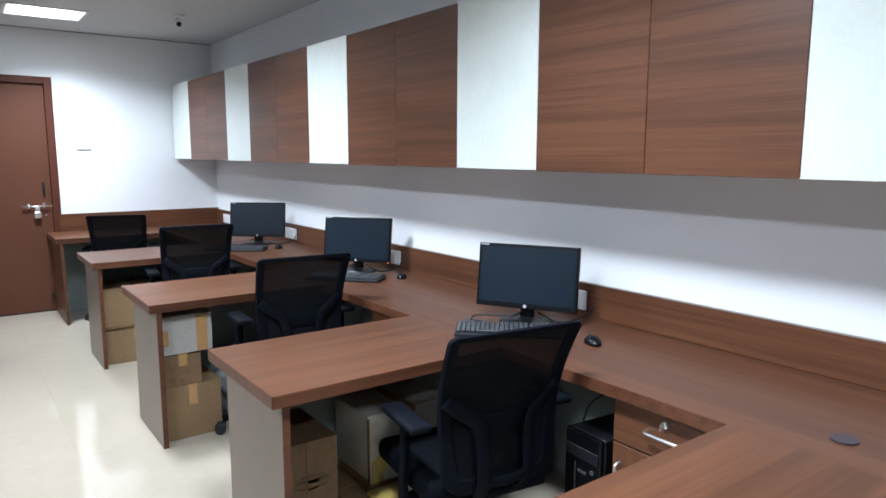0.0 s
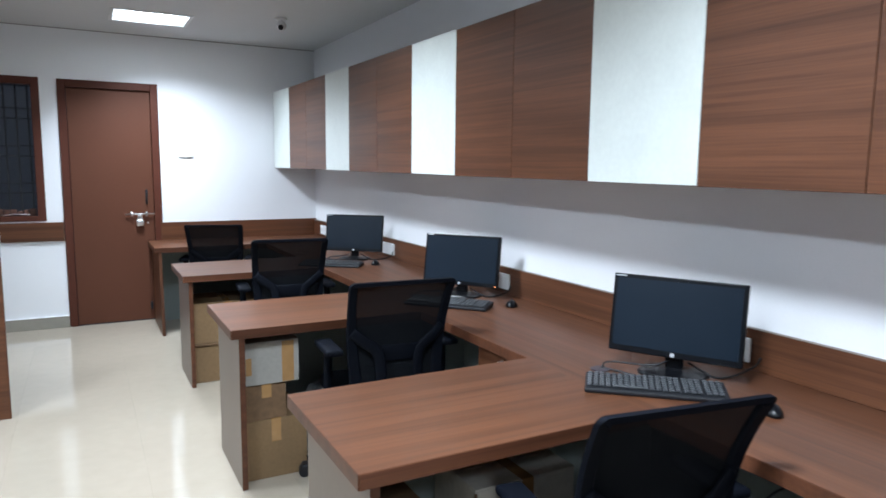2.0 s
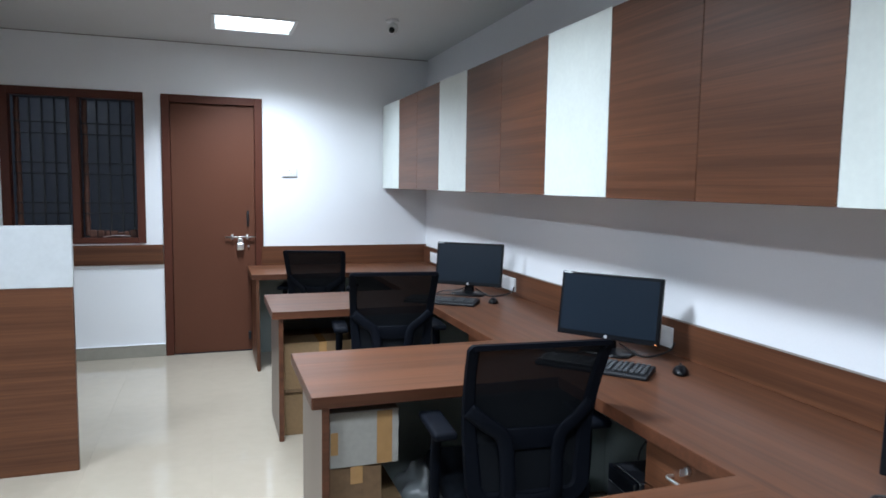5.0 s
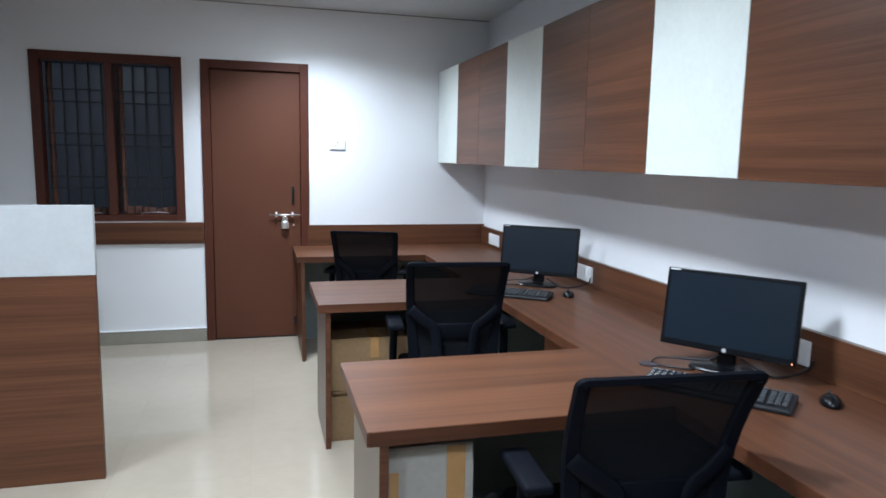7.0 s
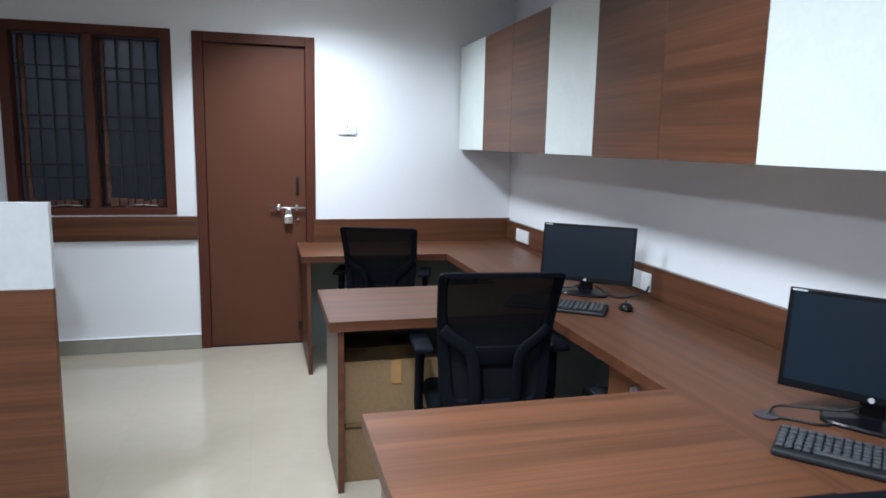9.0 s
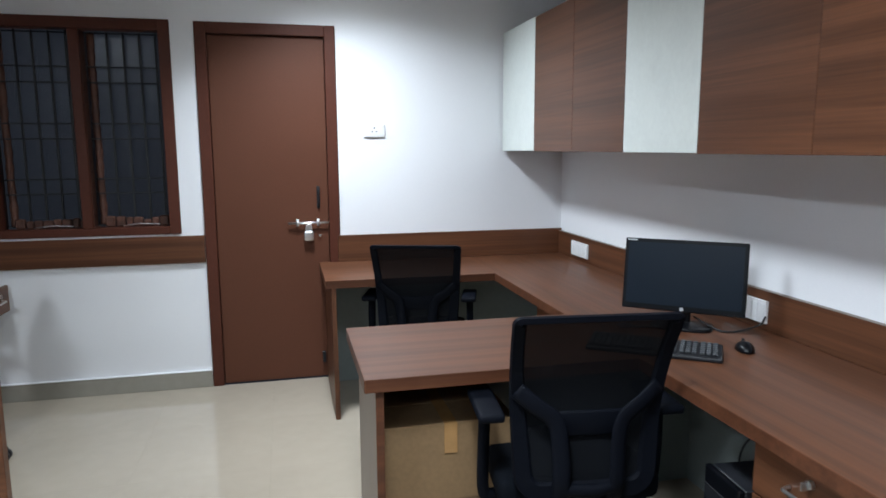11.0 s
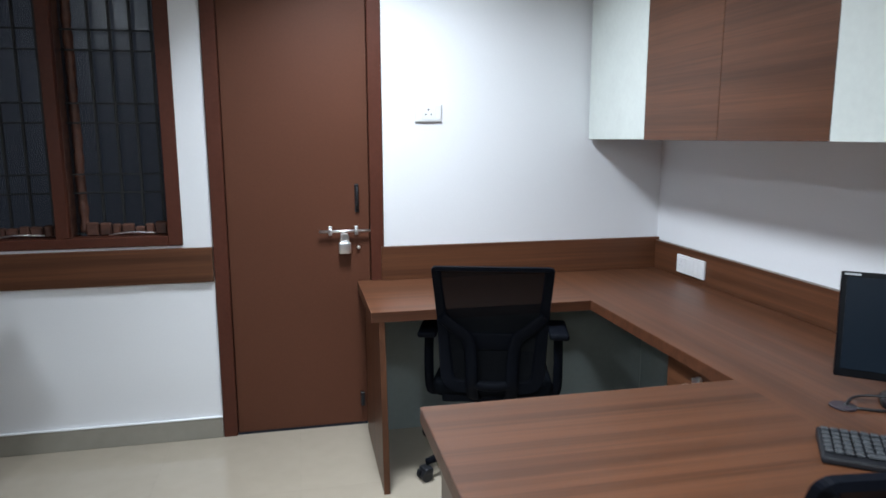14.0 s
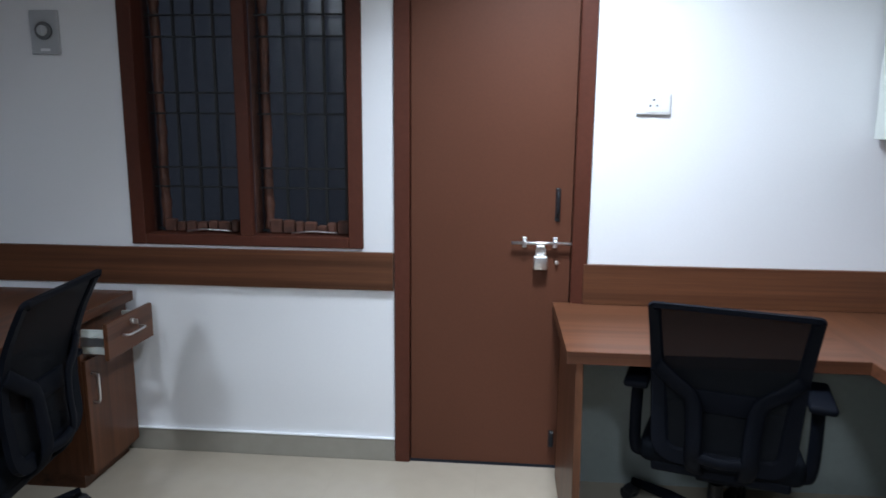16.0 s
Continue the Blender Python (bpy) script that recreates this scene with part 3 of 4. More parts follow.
def computer_stand():
    t = thing("computer_stand", "low wooden board raising a computer tower", "stand", group="computer stands")
    part("board", boxes((-0.02, 0.42, -0.1, 0.1, 0.075, 0.09), bevel=0.001), WOOD_Y, t)
    for y in (-0.09, 0.078):
        part("runner", boxes((-0.01, 0.41, y, y + 0.012, 0, 0.075)), WOOD_Y, t)
    return t


tower, stand = computer_tower(), computer_stand()
tower.matrix_basis, stand.matrix_basis = pose(2.79, 2.315, 0.0905, 0, 0, -5), pose(2.79, 2.315, 0, 0, 0, -5)
for yb in BACKS[1:3]:
    copy_thing(tower, pose(2.79, yb + 0.525, 0.0905, 0, 0, -5))
    copy_thing(stand, pose(2.79, yb + 0.525, 0, 0, 0, -5))


def tower_lead(yb):
    z = 0.52
    ob = part("tower_lead", tube(spline([(3.2, yb + 0.5, z - 0.05), (3.12, yb + 0.53, z + 0.05), (3.0, yb + 0.58, z + 0.09), (2.97, yb + 0.68, z - 0.02), (3.02, yb + 0.72, 0.2)], 8), 0.0035, 6), CABLE, smooth=True)
    return tagged(ob, "black lead looping behind a computer tower", "cable", "cables under the desks")


for yb in BACKS[:3]:
    tower_lead(yb)


# ---- desk equipment ----
def monitor():
    """Faces -y, standing on z = 0; the screen leans back."""
    t = thing("monitor", "black flat computer monitor, switched off, on a low rounded foot", "monitor", group="monitors on the desks")
    w, h, z0 = 0.452, 0.278, 0.062
    lean = Matrix.Translation((0, 0, z0)) @ Matrix.Rotation(radians(-9), 4, "X")
    bm = boxes((-w / 2, w / 2, 0.0, 0.022, 0, h), bevel=0.004, seg=2)
    box(bm, -w / 2 + 0.05, w / 2 - 0.05, 0.022, 0.05, 0.04, h - 0.04, bevel=0.012, seg=2)
    bmesh.ops.transform(bm, matrix=lean, verts=bm.verts)
    case = part("case", bm, GLOSSBLK, t)
    bm = boxes((-w / 2 + 0.014, w / 2 - 0.014, -0.0012, 0.004, 0.022, h - 0.014))
    bmesh.ops.transform(bm, matrix=lean, verts=bm.verts)
    part("panel", bm, SCREEN, case, "dark matte screen")
    bm = bmesh.new()
    disc(bm, (0, -0.001, 0.011), 0.0075, 0.003, axis=1, sides=18)
    bmesh.ops.transform(bm, matrix=lean, verts=bm.verts)
    part("badge", bm, LOGOGREY, case, "small pale round badge")
    bm = boxes((-w / 2 + 0.008, -w / 2 + 0.045, -0.0008, 0.001, h - 0.0095, h - 0.0045))
    bmesh.ops.transform(bm, matrix=lean, verts=bm.verts)
    part("label", bm, LOGOGREY, case)
    bm = boxes(*[(w / 2 - 0.03 - 0.016 * k, w / 2 - 0.022 - 0.016 * k, -0.0008, 0.001, 0.003, 0.0055) for k in range(5)])
    bmesh.ops.transform(bm, matrix=lean, verts=bm.verts)
    part("button", bm, BLACKPL, case)
    part("neck", boxes((-0.03, 0.03, 0.03, 0.058, 0.012, 0.15), bevel=0.006, seg=2), GLOSSBLK, t)
    bm = bmesh.new()
    rim = []
    for k in range(40):
        c, d = math.cos(k * math.tau / 40), math.sin(k * math.tau / 40)
        rim.append((math.copysign(abs(c) ** 0.55, c), math.copysign(abs(d) ** 0.55, d)))
    rings = [[bm.verts.new((x * 0.115 * g, 0.03 + y * 0.085 * g, z)) for x, y in rim] for g, z in ((1, 0), (1, 0.006), (0.95, 0.011), (0.6, 0.016), (0.3, 0.02))]
    for lower, upper in zip(rings, rings[1:]):
        for k in range(40):
            bm.faces.new((lower[k], lower[(k + 1) % 40], upper[(k + 1) % 40], upper[k]))
    bm.faces.new(rings[0][::-1])
    bm.faces.new(rings[-1])
    part("foot", bm, GLOSSBLK, t)
    return t


def keyboard():
    t = thing("keyboard", "black computer keyboard with separate keys", "keyboard", group="keyboards")
    bm = boxes((-0.22, 0.22, -0.073, 0.073, 0.0, 0.016), bevel=0.005, seg=2)
    for v in bm.verts:
        if v.co.z > 0.008:
            v.co.z += (v.co.y + 0.073) * 0.07
    part("base", bm, BLACKPL, t)
    KEYCAP = bpy.data.materials.get("key_plastic") or plain("key_plastic", (0.055, 0.060, 0.066), 0.3, var=0.15)
    me = mesh_of("key", boxes((-0.0075, 0.0075, -0.0075, 0.0075, 0, 0.007), bevel=0.0018), KEYCAP)
    bar = mesh_of("space_bar", boxes((-0.055, 0.055, -0.0075, 0.0075, 0, 0.007), bevel=0.0018), KEYCAP)
    for r in range(6):
        yy = 0.055 - 0.0195 * r - (0.004 if r else 0)
        for c in range(21):
            x = -0.205 + 0.0195 * c + (0.006 if c > 14 else 0) + (0.006 if c > 17 else 0)
            if r == 5 and 4 <= c <= 9:
                if c == 6:
                    k = new("space_bar", bar)
                    k.parent, k.location = t, (x + 0.01, yy, 0.0165 + (yy + 0.073) * 0.07)
                continue
            if x > 0.21:
                continue
            k = new("key", me)
            k.parent, k.location = t, (x, yy, 0.0165 + (yy + 0.073) * 0.07)
    return t


def mouse():
    t = thing("mouse", "small black optical computer mouse", "mouse", group="mice")
    bm = bmesh.new()
    bmesh.ops.create_uvsphere(bm, u_segments=20, v_segments=12, radius=1, matrix=Matrix.Diagonal((0.031, 0.055, 0.033, 1)))
    for v in bm.verts:
        v.co.z = max(v.co.z, 0) * (1.0 if v.co.y < 0 else 0.85)
    part("shell", bm, GLOSSBLK, t, smooth=True)
    bm = bmesh.new()
    disc(bm, (0, 0.028, 0.024), 0.009, 0.007, axis=0, sides=16, bevel=0.001)
    part("wheel", bm, BLACKPL, t, smooth=True)
    return t


CAPS = plain("violet_grey_cap", (0.035, 0.026, 0.034), 0.4)


def cable(name, pts, label, r=0.004):
    ob = part(name, tube(spline(pts, 8), r, 6), CABLE, smooth=True)
    return tagged(ob, label, "cable", "cables on the desks")


mon, kbd, mse = monitor(), keyboard(), mouse()
# left and right upper corners of each screen on the plan
SETS = [((3.011, 3.14), (3.231, 2.746), (2.913, 2.83), -41.7, (3.08, 2.535)),
        ((3.025, 4.696), (3.29, 4.321), (2.95, 4.287), -49, (3.24, 4.139)),
        ((2.959, 6.257), (3.306, 5.972), (2.85, 5.843), -36, (3.157, 5.773))]
for n, (a, b, kb, turn, ms) in enumerate(SETS):
    ang = math.degrees(math.atan2(b[1] - a[1], b[0] - a[0]))
    cx, cy = (a[0] + b[0]) / 2, (a[1] + b[1]) / 2
    back = Vector((math.sin(radians(ang)), -math.cos(radians(ang))))
    px, py = cx + back.x * 0.044, cy + back.y * 0.044
    m = pose(px, py, DESK + 0.0005, 0, 0, ang)
    mk, mm = pose(kb[0], kb[1], DESK + 0.0005, 0, 0, turn), pose(ms[0], ms[1], DESK + 0.0005, 0, 0, turn + 12)
    if n == 0:
        mon.matrix_basis, kbd.matrix_basis, mse.matrix_basis = m, mk, mm
    else:
        other = copy_thing(mon, m)
        copy_thing(kbd, mk), copy_thing(mse, mm)
        if n == 1:
            part("power_led", boxes((0.212, 0.217, -0.004, -0.002, 0.068, 0.0705)), glow("amber_led", (1.0, 0.25, 0.05), 6.0), other, "glowing amber standby light")
    yb = BACKS[n + 1]
    gx, gy = 2.912, yb - 0.235
    z = DESK + 0.004
    cable("monitor_cable", [(px - back.x * 0.05, py - back.y * 0.05, DESK + 0.06), (px - 0.06 - back.x * 0.03, py + 0.05, DESK + 0.03), (gx + 0.06, gy + 0.02, z + 0.012), (gx + 0.005, gy, z)], "black cable from a monitor to the desk grommet")
    cable("power_cable", [(px - back.x * 0.05, py - back.y * 0.05, DESK + 0.05), (px - 0.02, py + 0.09, z), (px - 0.1, py + 0.03, z), (gx + 0.03, gy - 0.03, z), (gx, gy, z)], "black power cable lying on the desk")
    cable("plug_lead", [(px + 0.03 - back.x * 0.05, py - back.y * 0.05 - 0.03, DESK + 0.04), (px + 0.12, py - 0.1, z), (EAST - 0.06, py - 0.11, DESK + 0.02), (EAST - 0.043, py - 0.13, DESK + 0.06)], "black lead from a monitor to a wall plate")
for yb in BACKS:
    bm = bmesh.new()
    disc(bm, (0, 0, 0.0025), 0.033, 0.005, sides=30, bevel=0.0015)
    g = thing("cable_grommet", "dark violet-grey plastic cable grommet set in the desk", "grommet", (2.912, yb - 0.235, DESK), "cable grommets")
    part("cap", bm, CAPS, g, smooth=False)

# ---- office chairs ----
MESHCLOTH, nt, p = nodes_of("black_chair_mesh")
p.inputs["Base Color"].default_value = (0.006, 0.007, 0.009, 1)
p.inputs["Roughness"].default_value = 0.7
mp = coords(nt, (1, 1, 1), False)
wv = add(nt, "ShaderNodeTexWave", Scale=95.0, Distortion=0.4)
wv.bands_direction = "Z"
nt.links.new(mp.outputs[0], wv.inputs["Vector"])
mr = add(nt, "ShaderNodeMapRange")
mr.inputs[3].default_value, mr.inputs[4].default_value = 0.93, 0.985
nt.links.new(wv.outputs["Fac"], mr.inputs[0])
nt.links.new(mr.outputs[0], p.inputs["Alpha"])
CLOTH = plain("black_seat_fabric", (0.003, 0.004, 0.006), 0.85, var=0.25, scale=220, bump=0.5)
CHAIRPL = plain("charcoal_chair_plastic", (0.0035, 0.0045, 0.0075), 0.6, var=0.15, scale=140, bump=0.06)

for m in (CLOTH, CHAIRPL, MESHCLOTH):
    m.node_tree.nodes["Principled BSDF"].inputs["Specular IOR Level"].default_value = NOSHINE


def back_y(z):
    """The curve of the backrest, seen from the side."""
    return -0.215 - 0.10 * ((z - 0.5) / 0.46) + 0.045 * math.sin(math.pi * (z - 0.5) / 0.46)


def half_width(z):
    return 0.208 + 0.032 * min(1, max(0, (z - 0.41) / 0.35))


def office_chair():
    """Faces +y, stands on z = 0."""
    t = thing("office_chair", "black mesh-back office chair with armrests and castors", "chair", group="office chairs")
    lo, hi, r = 0.40, 0.962, 0.022
    out = []
    for sx, sz in ((1, 0), (1, 1), (-1, 1), (-1, 0)):
        zc = hi - r if sz else lo + 0.085
        rr = r if sz else 0.085
        base = {(1, 0): -90, (1, 1): 0, (-1, 1): 90, (-1, 0): 180}[(sx, sz)]
        for k in range(6):
            a = radians(base + 18 * k)
            z = zc + rr * math.sin(a)
            x = sx * (half_width(zc) - rr) + rr * math.cos(a)
            out.append((x, back_y(z), z))
    # fill the straight sides so that they follow the curve
    line = []
    for a, b in zip(out, out[1:] + out[:1]):
        n = max(1, int((Vector(b) - Vector(a)).length / 0.05))
        for k in range(n):
            q = Vector(a).lerp(Vector(b), k / n)
            q.y = back_y(q.z)
            line.append(q)
    bm = bmesh.new()
    rings = []
    n = len(line)
    for i, q in enumerate(line):
        d = (line[(i + 1) % n] - line[i - 1]).normalized()
        inn = Vector((-d.z, 0, d.x)).normalized()
        low = min(1, max(0, (0.80 - q.z) / 0.3))
        w = (0.029 + 0.011 * low) * abs(d.z) + (0.014 if q.z > 0.7 else 0.042) * (1 - abs(d.z))
        ring = []
        for u, v in ((0.08, -0.013), (0.85, -0.012), (1, -0.005), (1, 0.004), (0.5, 0.007), (0, 0.003)):
            ring.append(bm.verts.new(q + inn * w * u * 1.4 + Vector((0, v, 0))))
        rings.append(ring)
    for i in range(n):
        a, b = rings[i], rings[(i + 1) % n]
        for k in range(6):
            bm.faces.new((a[k], a[(k + 1) % 6], b[(k + 1) % 6], b[k]))
    back = part("back_frame", bm, CHAIRPL, t, "black plastic back frame")
    bm = bmesh.new()
    nz, nx = 14, 10
    grid = []
    for j in range(nz + 1):
        z = lo + 0.012 + (hi - lo - 0.022) * j / nz
        hw = half_width(z) - 0.012 - (0.03 * max(0, (lo + 0.07 - z) / 0.07) ** 2)
        grid.append([bm.verts.new((hw * (2 * i / nx - 1), back_y(z) + 0.002 - 0.012 * (1 - (2 * i / nx - 1) ** 2), z)) for i in range(nx + 1)])
    for j in range(nz):
        for i in range(nx):
            bm.faces.new((grid[j][i], grid[j][i + 1], grid[j + 1][i + 1], grid[j + 1][i]))
    part("backrest_mesh", bm, MESHCLOTH, t, "see-through black mesh", True)
    for s in (-1, 1):
        pts = spline([(s * 0.21, back_y(0.73) - 0.012, 0.735), (s * 0.155, back_y(0.7) - 0.03, 0.69), (s * 0.1, back_y(0.66) - 0.04, 0.645), (s * 0.085, back_y(0.58) - 0.045, 0.56), (s * 0.082, -0.258, 0.45), (s * 0.075, -0.21, 0.375), (s * 0.055, -0.12, 0.345)], 5)
        part("back_strut", tube(pts, 0.026, 10, flat=0.36), CHAIRPL, t, smooth=True)
    part("strut_bridge", tube(spline([(-0.08, -0.255, 0.45), (0, -0.263, 0.442), (0.08, -0.255, 0.45)], 5), 0.02, 8, flat=0.6), CHAIRPL, t, smooth=True)
    bm = boxes((-0.11, 0.11, back_y(0.63) - 0.022, back_y(0.63) - 0.008, 0.59, 0.665), bevel=0.007, seg=2)
    part("lumbar_pad", bm, CHAIRPL, t, smooth=True)
    # seat
    bm = boxes((-0.25, 0.25, -0.195, 0.27, 0.362, 0.452), bevel=0.032, seg=4)
    for v in bm.verts:
        v.co.z += -0.9 * max(0, v.co.y - 0.14) ** 2 * 2 - 0.25 * (0.06 - v.co.x**2) * (1 if v.co.z > 0.41 else 0)
        if v.co.y > 0.2:
            v.co.x *= 0.94
    part("seat", bm, CLOTH, t, "padded black fabric seat", True)
    part("seat_pan", boxes((-0.21, 0.21, -0.19, 0.22, 0.34, 0.378), bevel=0.01, seg=2), CHAIRPL, t)
    part("tilt_box", boxes((-0.07, 0.07, -0.12, 0.11, 0.293, 0.342), bevel=0.01, seg=2), CHAIRPL, t)
    part("lever", tube([(0.06, 0.03, 0.335), (0.2, 0.05, 0.33), (0.235, 0.055, 0.325)], 0.006, 8), CHAIRPL, t, smooth=True)
    for s in (-1, 1):
        pts = spline([(s * 0.17, -0.03, 0.352), (s * 0.25, -0.05, 0.338), (s * 0.274, -0.06, 0.365), (s * 0.277, -0.075, 0.48), (s * 0.274, -0.08, 0.63)], 6)
        arm = part("armrest", tube(pts, 0.021, 10, flat=0.65), CHAIRPL, t, smooth=True)
        bm = boxes((s * 0.272 - 0.04, s * 0.272 + 0.04, -0.2, 0.04, 0.625, 0.653), bevel=0.012, seg=3)
        part("arm_pad", bm, CHAIRPL, arm, "soft black arm pad", True)
    part("gas_column", tube([(0, 0, 0.30), (0, 0, 0.24), (0, 0, 0.239), (0, 0, 0.09)], [0.016, 0.016, 0.026, 0.026], 16), GLOSSBLK, t, smooth=False)
    bm = bmesh.new()
    disc(bm, (0, 0, 0.095), 0.045, 0.05, sides=20, bevel=0.008)
    part("hub", bm, CHAIRPL, t)
    for k in range(5):
        a = math.tau * k / 5 + 0.31
        d, q = Vector((math.cos(a), math.sin(a), 0)), Vector((-math.sin(a), math.cos(a), 0))
        leg = part("base_leg", tube([d * 0.03 + Vector((0, 0, 0.1)), d * 0.18 + Vector((0, 0, 0.098)), d * 0.352 + Vector((0, 0, 0.078))], [0.027, 0.024, 0.017], 8, flat=0.7), CHAIRPL, t, smooth=True)
        bm = bmesh.new()
        w = d * 0.352 + q * 0.004
        for s in (-1, 1):
            mm = Matrix.Translation(w + q * 0.015 * s + d * 0.012 + Vector((0, 0, 0.026))) @ Matrix.Rotation(a, 4, "Z") @ Matrix.Rotation(math.pi / 2, 4, "X")
            bmesh.ops.create_cone(bm, cap_ends=True, segments=18, radius1=0.026, radius2=0.026, depth=0.019, matrix=mm)
        c = part("castor", bm, BLACKPL, leg, "twin-wheel black castor")
        bm = boxes((-0.024, 0.02, -0.028, 0.028, 0.03, 0.062), bevel=0.01, seg=2)
        bmesh.ops.transform(bm, matrix=Matrix.Translation(w + d * 0.006) @ Matrix.Rotation(a, 4, "Z"), verts=bm.verts)
        part("castor_hood", bm, BLACKPL, leg)
    return t


chair = office_chair()


def chair_pose(left, right):
    """The pose that brings the top corners of the backrest to two places on the plan."""
    a, b = Vector(left), Vector(right)
    ang = math.atan2(b.y - a.y, b.x - a.x)
    mid = (a + b) / 2
    off = Matrix.Rotation(ang, 2) @ Vector((0, back_y(0.962)))
    return pose(mid.x - off.x, mid.y - off.y, 0, 0, 0, math.degrees(ang))


SEATS = [((2.25, 2.336), (2.70, 2.268), 0.978), ((2.256, 3.88), (2.748, 3.841), 1.01), ((2.214, 5.471), (2.687, 5.416), 1.028), ((2.048, 7.285), (2.509, 7.139), 0.975), ((0.299, 6.949), (0.234, 7.424), 1.0)]
for n, (a, b, rise) in enumerate(SEATS):
    c = chair if n == 0 else copy_thing(chair, chair_pose(a, b))
    if n == 0:
        c.matrix_basis = chair_pose(a, b)
    c.scale.z = rise
    for leg in c.children:
        if leg.name.startswith("base_leg"):
            leg.rotation_euler.z = radians((0, 8, -14, -14.5, 33)[n])

# ---- cartons under the desks ----
CARD = plain("brown_cardboard", (0.20, 0.122, 0.058), 0.8, var=0.14, scale=70, bump=0.12, coarse=5)
OLDCARD = plain("worn_brown_cardboard", (0.15, 0.087, 0.044), 0.85, var=0.25, scale=40, bump=0.15, coarse=6)
WHITECARD = plain("white_cardboard", (0.31, 0.295, 0.27), 0.7, var=0.1, scale=50, bump=0.1, coarse=5)
WHITEBOX = plain("worn_white_carton", (0.60, 0.57, 0.50), 0.7, var=0.14, scale=40, bump=0.12, coarse=6)
TAPE = plain("brown_packing_tape", (0.36, 0.2, 0.08), 0.22, var=0.15, scale=25, coat=0.3)
YELLOW = plain("yellow_tape", (0.50, 0.36, 0.11), 0.35, var=0.15, scale=25)
INK = plain("dark_print", (0.11, 0.066, 0.036), 0.85)


def carton(x0, x1, y0, y1, z0, z1, mat, label, tape=TAPE, side=False, open_top=False, turn=0.0):
    t = thing("carton", label, "box", ((x0 + x1) / 2, (y0 + y1) / 2, z0), "cartons under the desks")
    t.rotation_euler.z = radians(turn)
    w, d, h = (x1 - x0) / 2, (y1 - y0) / 2, z1 - z0
    c = 0.005
    if open_top:
        bm = boxes((-w, w, -d, -d + c, 0, h), (-w, w, d - c, d, 0, h), (-w, -w + c, -d + c, d - c, 0, h), (w - c, w, -d + c, d - c, 0, h), (-w + c, w - c, -d + c, d - c, 0, c), bevel=0.001)
    else:
        bm = boxes((-w, w, -d, d, 0, h - c), bevel=0.003, seg=2)
    for v in bm.verts:
        v.co += Vector(noise.noise_vector(v.co * 9 + Vector((x0, y0, z0)) * 7)) * 0.004 * (0 if v.co.z < 0.01 else 1)
    body = part("body", bm, mat, t)
    if open_top:
        for s in (-1, 1):
            f = boxes((-w, w, 0, d * 0.8, -0.002, 0.002))
            bmesh.ops.transform(f, matrix=Matrix.Translation((0, s * d, h)) @ Matrix.Rotation(radians(-35 * s), 4, "X") @ Matrix.Rotation(0 if s > 0 else math.pi, 4, "Z"), verts=f.verts)
            part("flap", f, mat, t)
    else:
        part("lid_flap", boxes((-w, w, -d, -0.0015, h - c, h), bevel=0.001), mat, t)
        part("lid_flap", boxes((-w, w, 0.0015, d, h - c, h), bevel=0.001), mat, t)
        if side:
            part("tape", boxes((w * 0.35, w * 0.8, -d - 0.0045, -d - 0.003, 0.004, h - 0.004)), tape, t, "strip of packing tape")
        else:
            part("tape", boxes((-0.022, 0.022, -d - 0.0045, -d - 0.003, h * 0.62, h), (-0.022, 0.022, -d - 0.0045, d, h, h + 0.001)), tape, t, "strip of packing tape")
    return t


carton(1.912, 2.20, 4.31, 4.70, 0.0, 0.285, CARD, "brown cardboard carton at the bottom of a stack")
carton(1.918, 2.105, 4.31, 4.66, 0.286, 0.455, OLDCARD, "small brown cardboard carton in a stack", turn=1)
sealed = carton(1.92, 2.165, 4.3, 4.64, 0.456, 0.655, WHITECARD, "white carton sealed with brown tape on a stack", side=True)
part("torn_tape", boxes((-0.121, -0.095, -0.1745, -0.173, 0.05, 0.13), bevel=0.0003), TAPE, sealed, "torn end of brown tape")
part("end_wrap", boxes((0.098, 0.121, -0.1745, -0.173, 0.03, 0.15), bevel=0.0003), WHITECARD, sealed, "bare folded end")
carton(1.915, 2.33, 5.88, 6.24, 0.0, 0.25, CARD, "brown cardboard carton on the floor under a desk", turn=0)
carton(1.915, 2.36, 5.87, 6.24, 0.27, 0.54, CARD, "brown cardboard carton lying on another carton")
part_shelf = thing("cardboard_sheet", "folded brown cardboard sheet between two cartons", "cardboard", (2.13, 6.06, 0.251))
part("sheet", boxes((-0.21, 0.22, -0.19, 0.17, 0, 0.018), bevel=0.004), OLDCARD, part_shelf)
printed = carton(1.945, 2.135, 2.85, 3.16, 0.0, 0.50, OLDCARD, "worn brown carton with faded print on its front", tape=OLDCARD)
for z, h, w in ((0.33, 0.006, 0.05), (0.352, 0.012, 0.06), (0.375, 0.004, 0.045)):
    part("print", boxes((-w, w, -0.1595, -0.158, z, z + h)), INK, printed, "faded dark print")
base_box = carton(2.19, 2.71, 2.79, 3.19, 0.0, 0.213, CARD, "wide brown carton carrying a white carton")
white = carton(2.30, 2.672, 2.922, 3.185, 0.2145, 0.50, WHITEBOX, "white carton with worn brown taped edges")
part("yellow_tape", boxes((-0.175, -0.125, -0.1365, -0.1348, 0.02, 0.11), (-0.155, -0.11, -0.1381, -0.1366, 0.06, 0.125), bevel=0.0003), YELLOW, white, "torn strip of yellow tape")
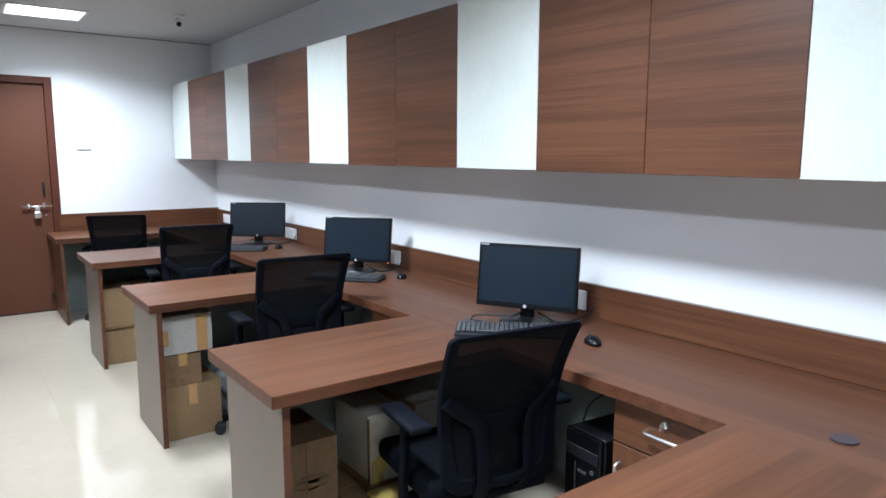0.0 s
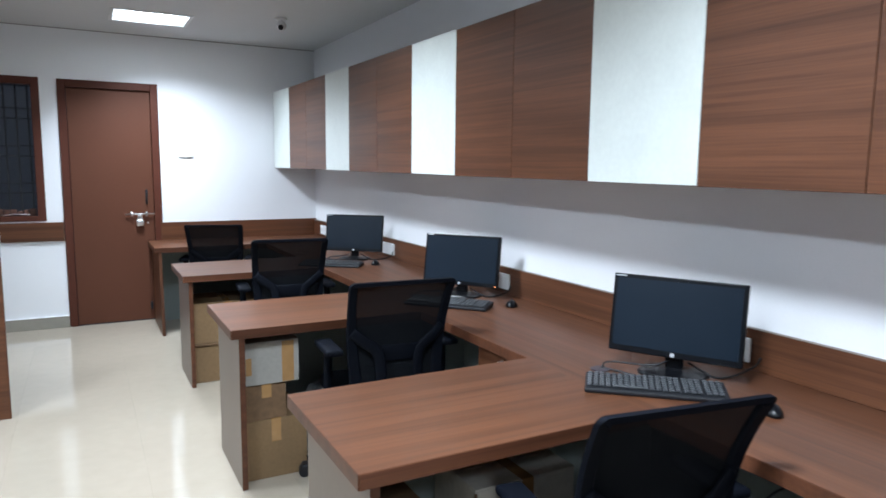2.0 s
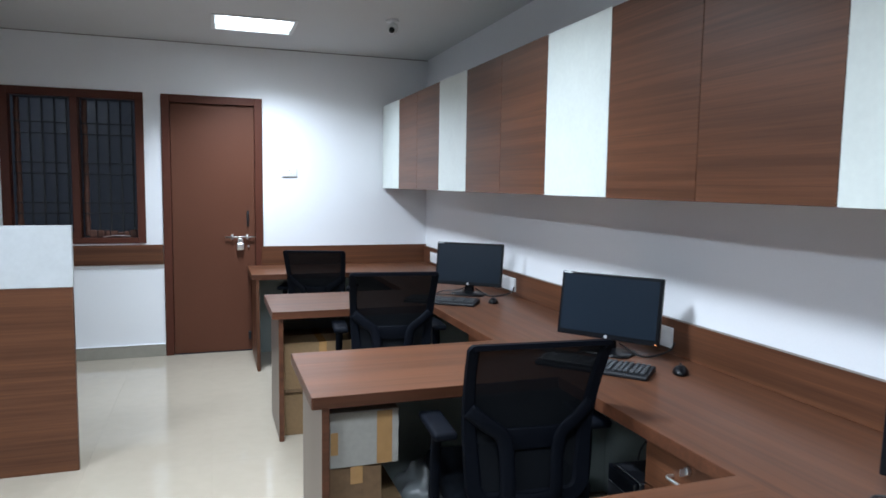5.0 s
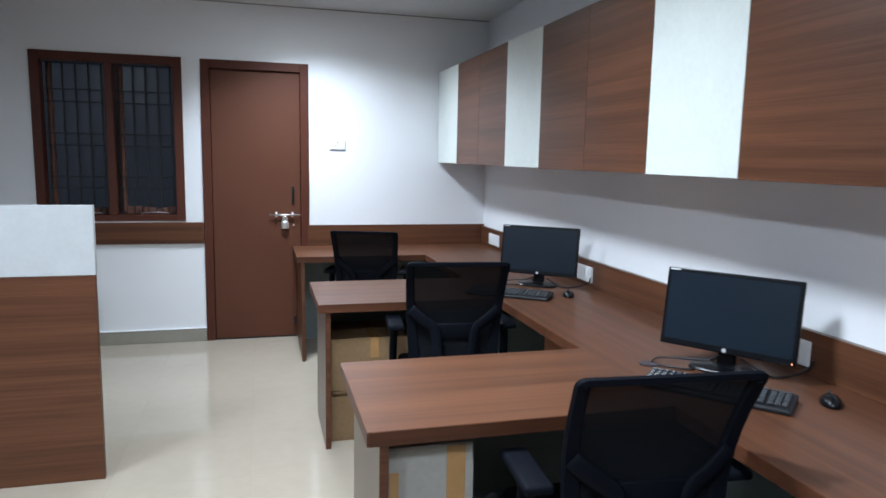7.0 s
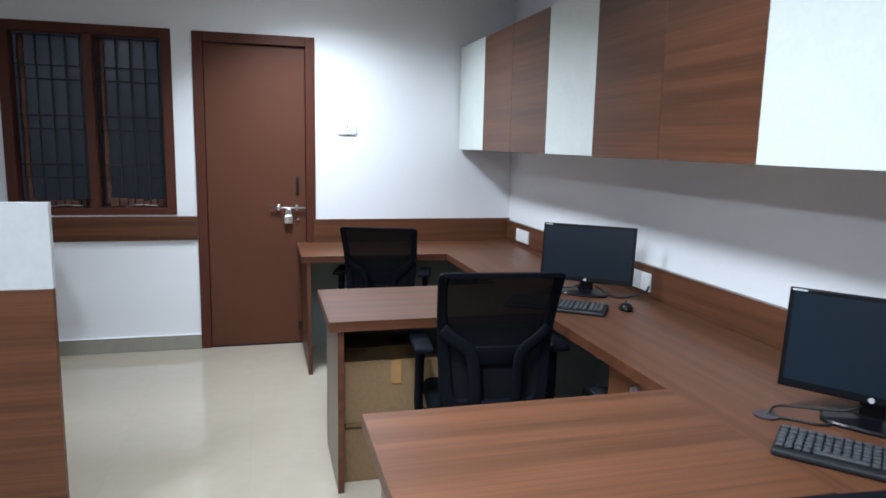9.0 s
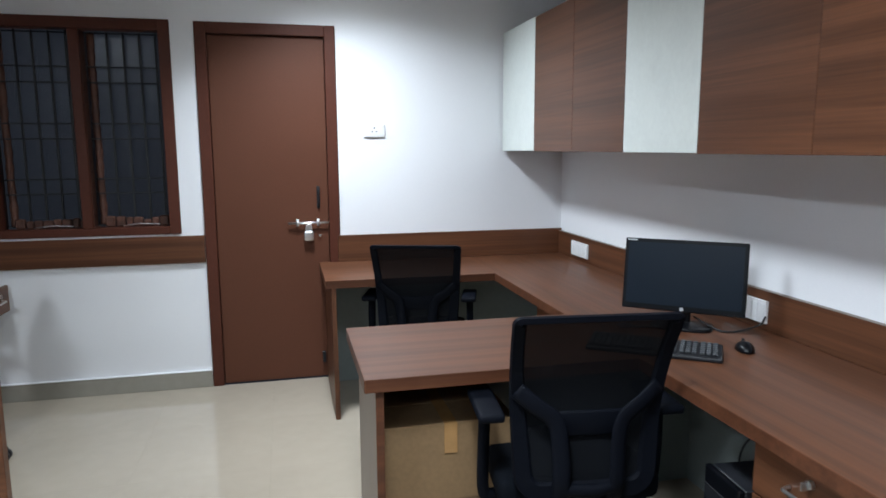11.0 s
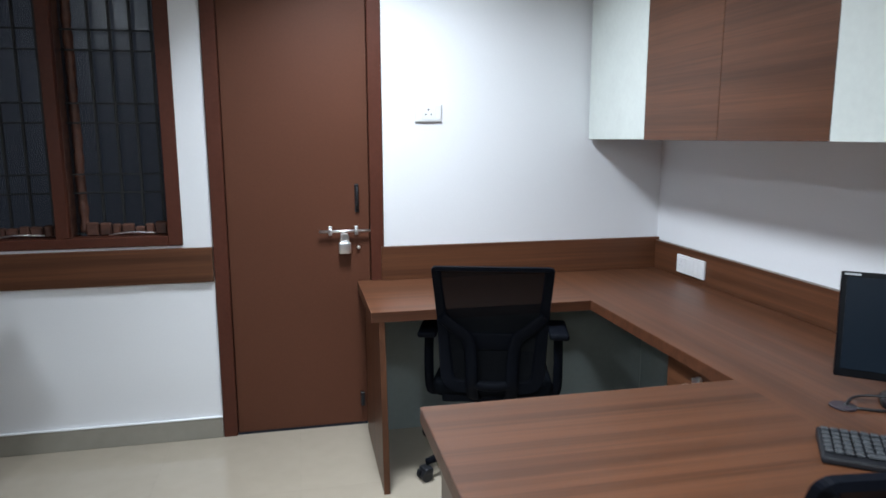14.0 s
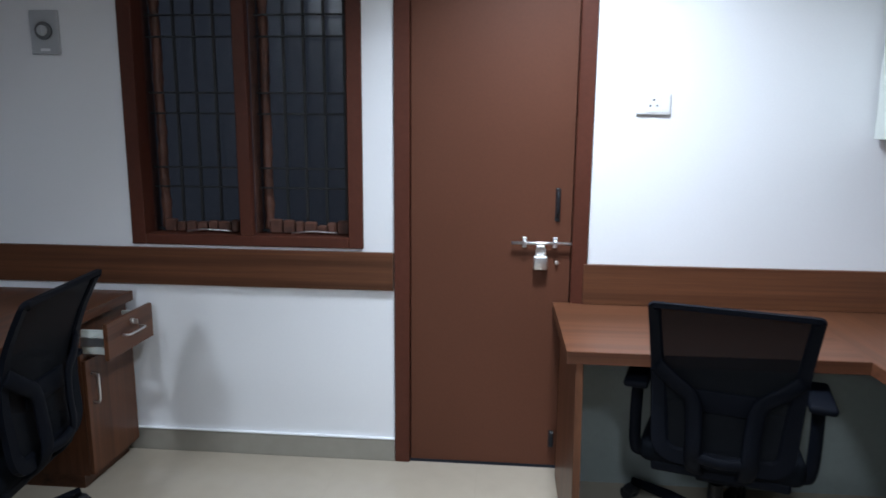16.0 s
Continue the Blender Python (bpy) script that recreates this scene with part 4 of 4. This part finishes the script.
part("corner_tape", boxes((-0.1885, -0.187, -0.13, 0.10, 0.004, 0.035), (-0.185, -0.02, -0.1365, -0.1348, 0.004, 0.018), bevel=0.0003), TAPE, white, "brown tape along the bottom edge")
part("corner_wear", boxes((-0.1885, -0.181, -0.1345, -0.127, 0.01, 0.275), bevel=0.001), OLDCARD, white, "bare brown board along the worn corner")
BAG = plain("grey_plastic_bag", (0.13, 0.14, 0.145), 0.32, var=0.3, scale=12, coarse=4)


def bag(x, y, r, h):
    t = bmesh.new()
    bmesh.ops.create_icosphere(t, subdivisions=4, radius=1)
    for v in t.verts:
        k = noise.noise(v.co * 2.3 + Vector((x, y, 0)) * 3) * 0.35 + noise.noise(v.co * 6) * 0.14
        v.co *= 1 + k
        v.co = Vector((v.co.x * r, v.co.y * r, max(0, (v.co.z + 1) * h / 2)))
    ob = part("plastic_bag", t, BAG, smooth=True)
    ob.location = (x, y, 0)
    return tagged(ob, "crumpled grey plastic bag on the floor under a desk", "bag")


bag(2.345, 4.50, 0.135, 0.35)
packs = boxes((2.27, 2.41, 2.80, 2.89, 0.2145, 0.232), bevel=0.004)
tagged(part("paper_pack", packs, YELLOW), "yellow paper pack lying on a carton", "paper")
tagged(part("paper_pack", boxes((2.42, 2.58, 2.80, 2.90, 0.2145, 0.238), bevel=0.004), WHITEBOX), "white paper pack lying on a carton", "paper")

# ---- floor tiles ----
def tiles():
    size, gap = 0.6, 0.0004
    nx, ny = 7, 16
    me = mesh_of("tile", boxes((-size / 2 + gap / 2, size / 2 - gap / 2, -size / 2 + gap / 2, size / 2 - gap / 2, -0.006, 0.0)), TILE)
    edges = {}
    x = WEST
    while x < EAST - 0.01:
        w = 0.385 if x == WEST else min(size, EAST - x)
        y = NORTH
        while y > SOUTH + 0.01:
            d = min(size, y - SOUTH)
            if w == size and d == size:
                data = me
            else:
                data = edges.setdefault((round(w, 3), round(d, 3)), None) or mesh_of("tile", boxes((-w / 2 + gap / 2, w / 2 - gap / 2, -d / 2 + gap / 2, d / 2 - gap / 2, -0.006, 0.0)), TILE)
                edges[(round(w, 3), round(d, 3))] = data
            ob = new("tile", data)
            ob.parent = floor
            ob.location = (x + w / 2, y - d / 2, 0)
            y -= d
        x += w


tiles()
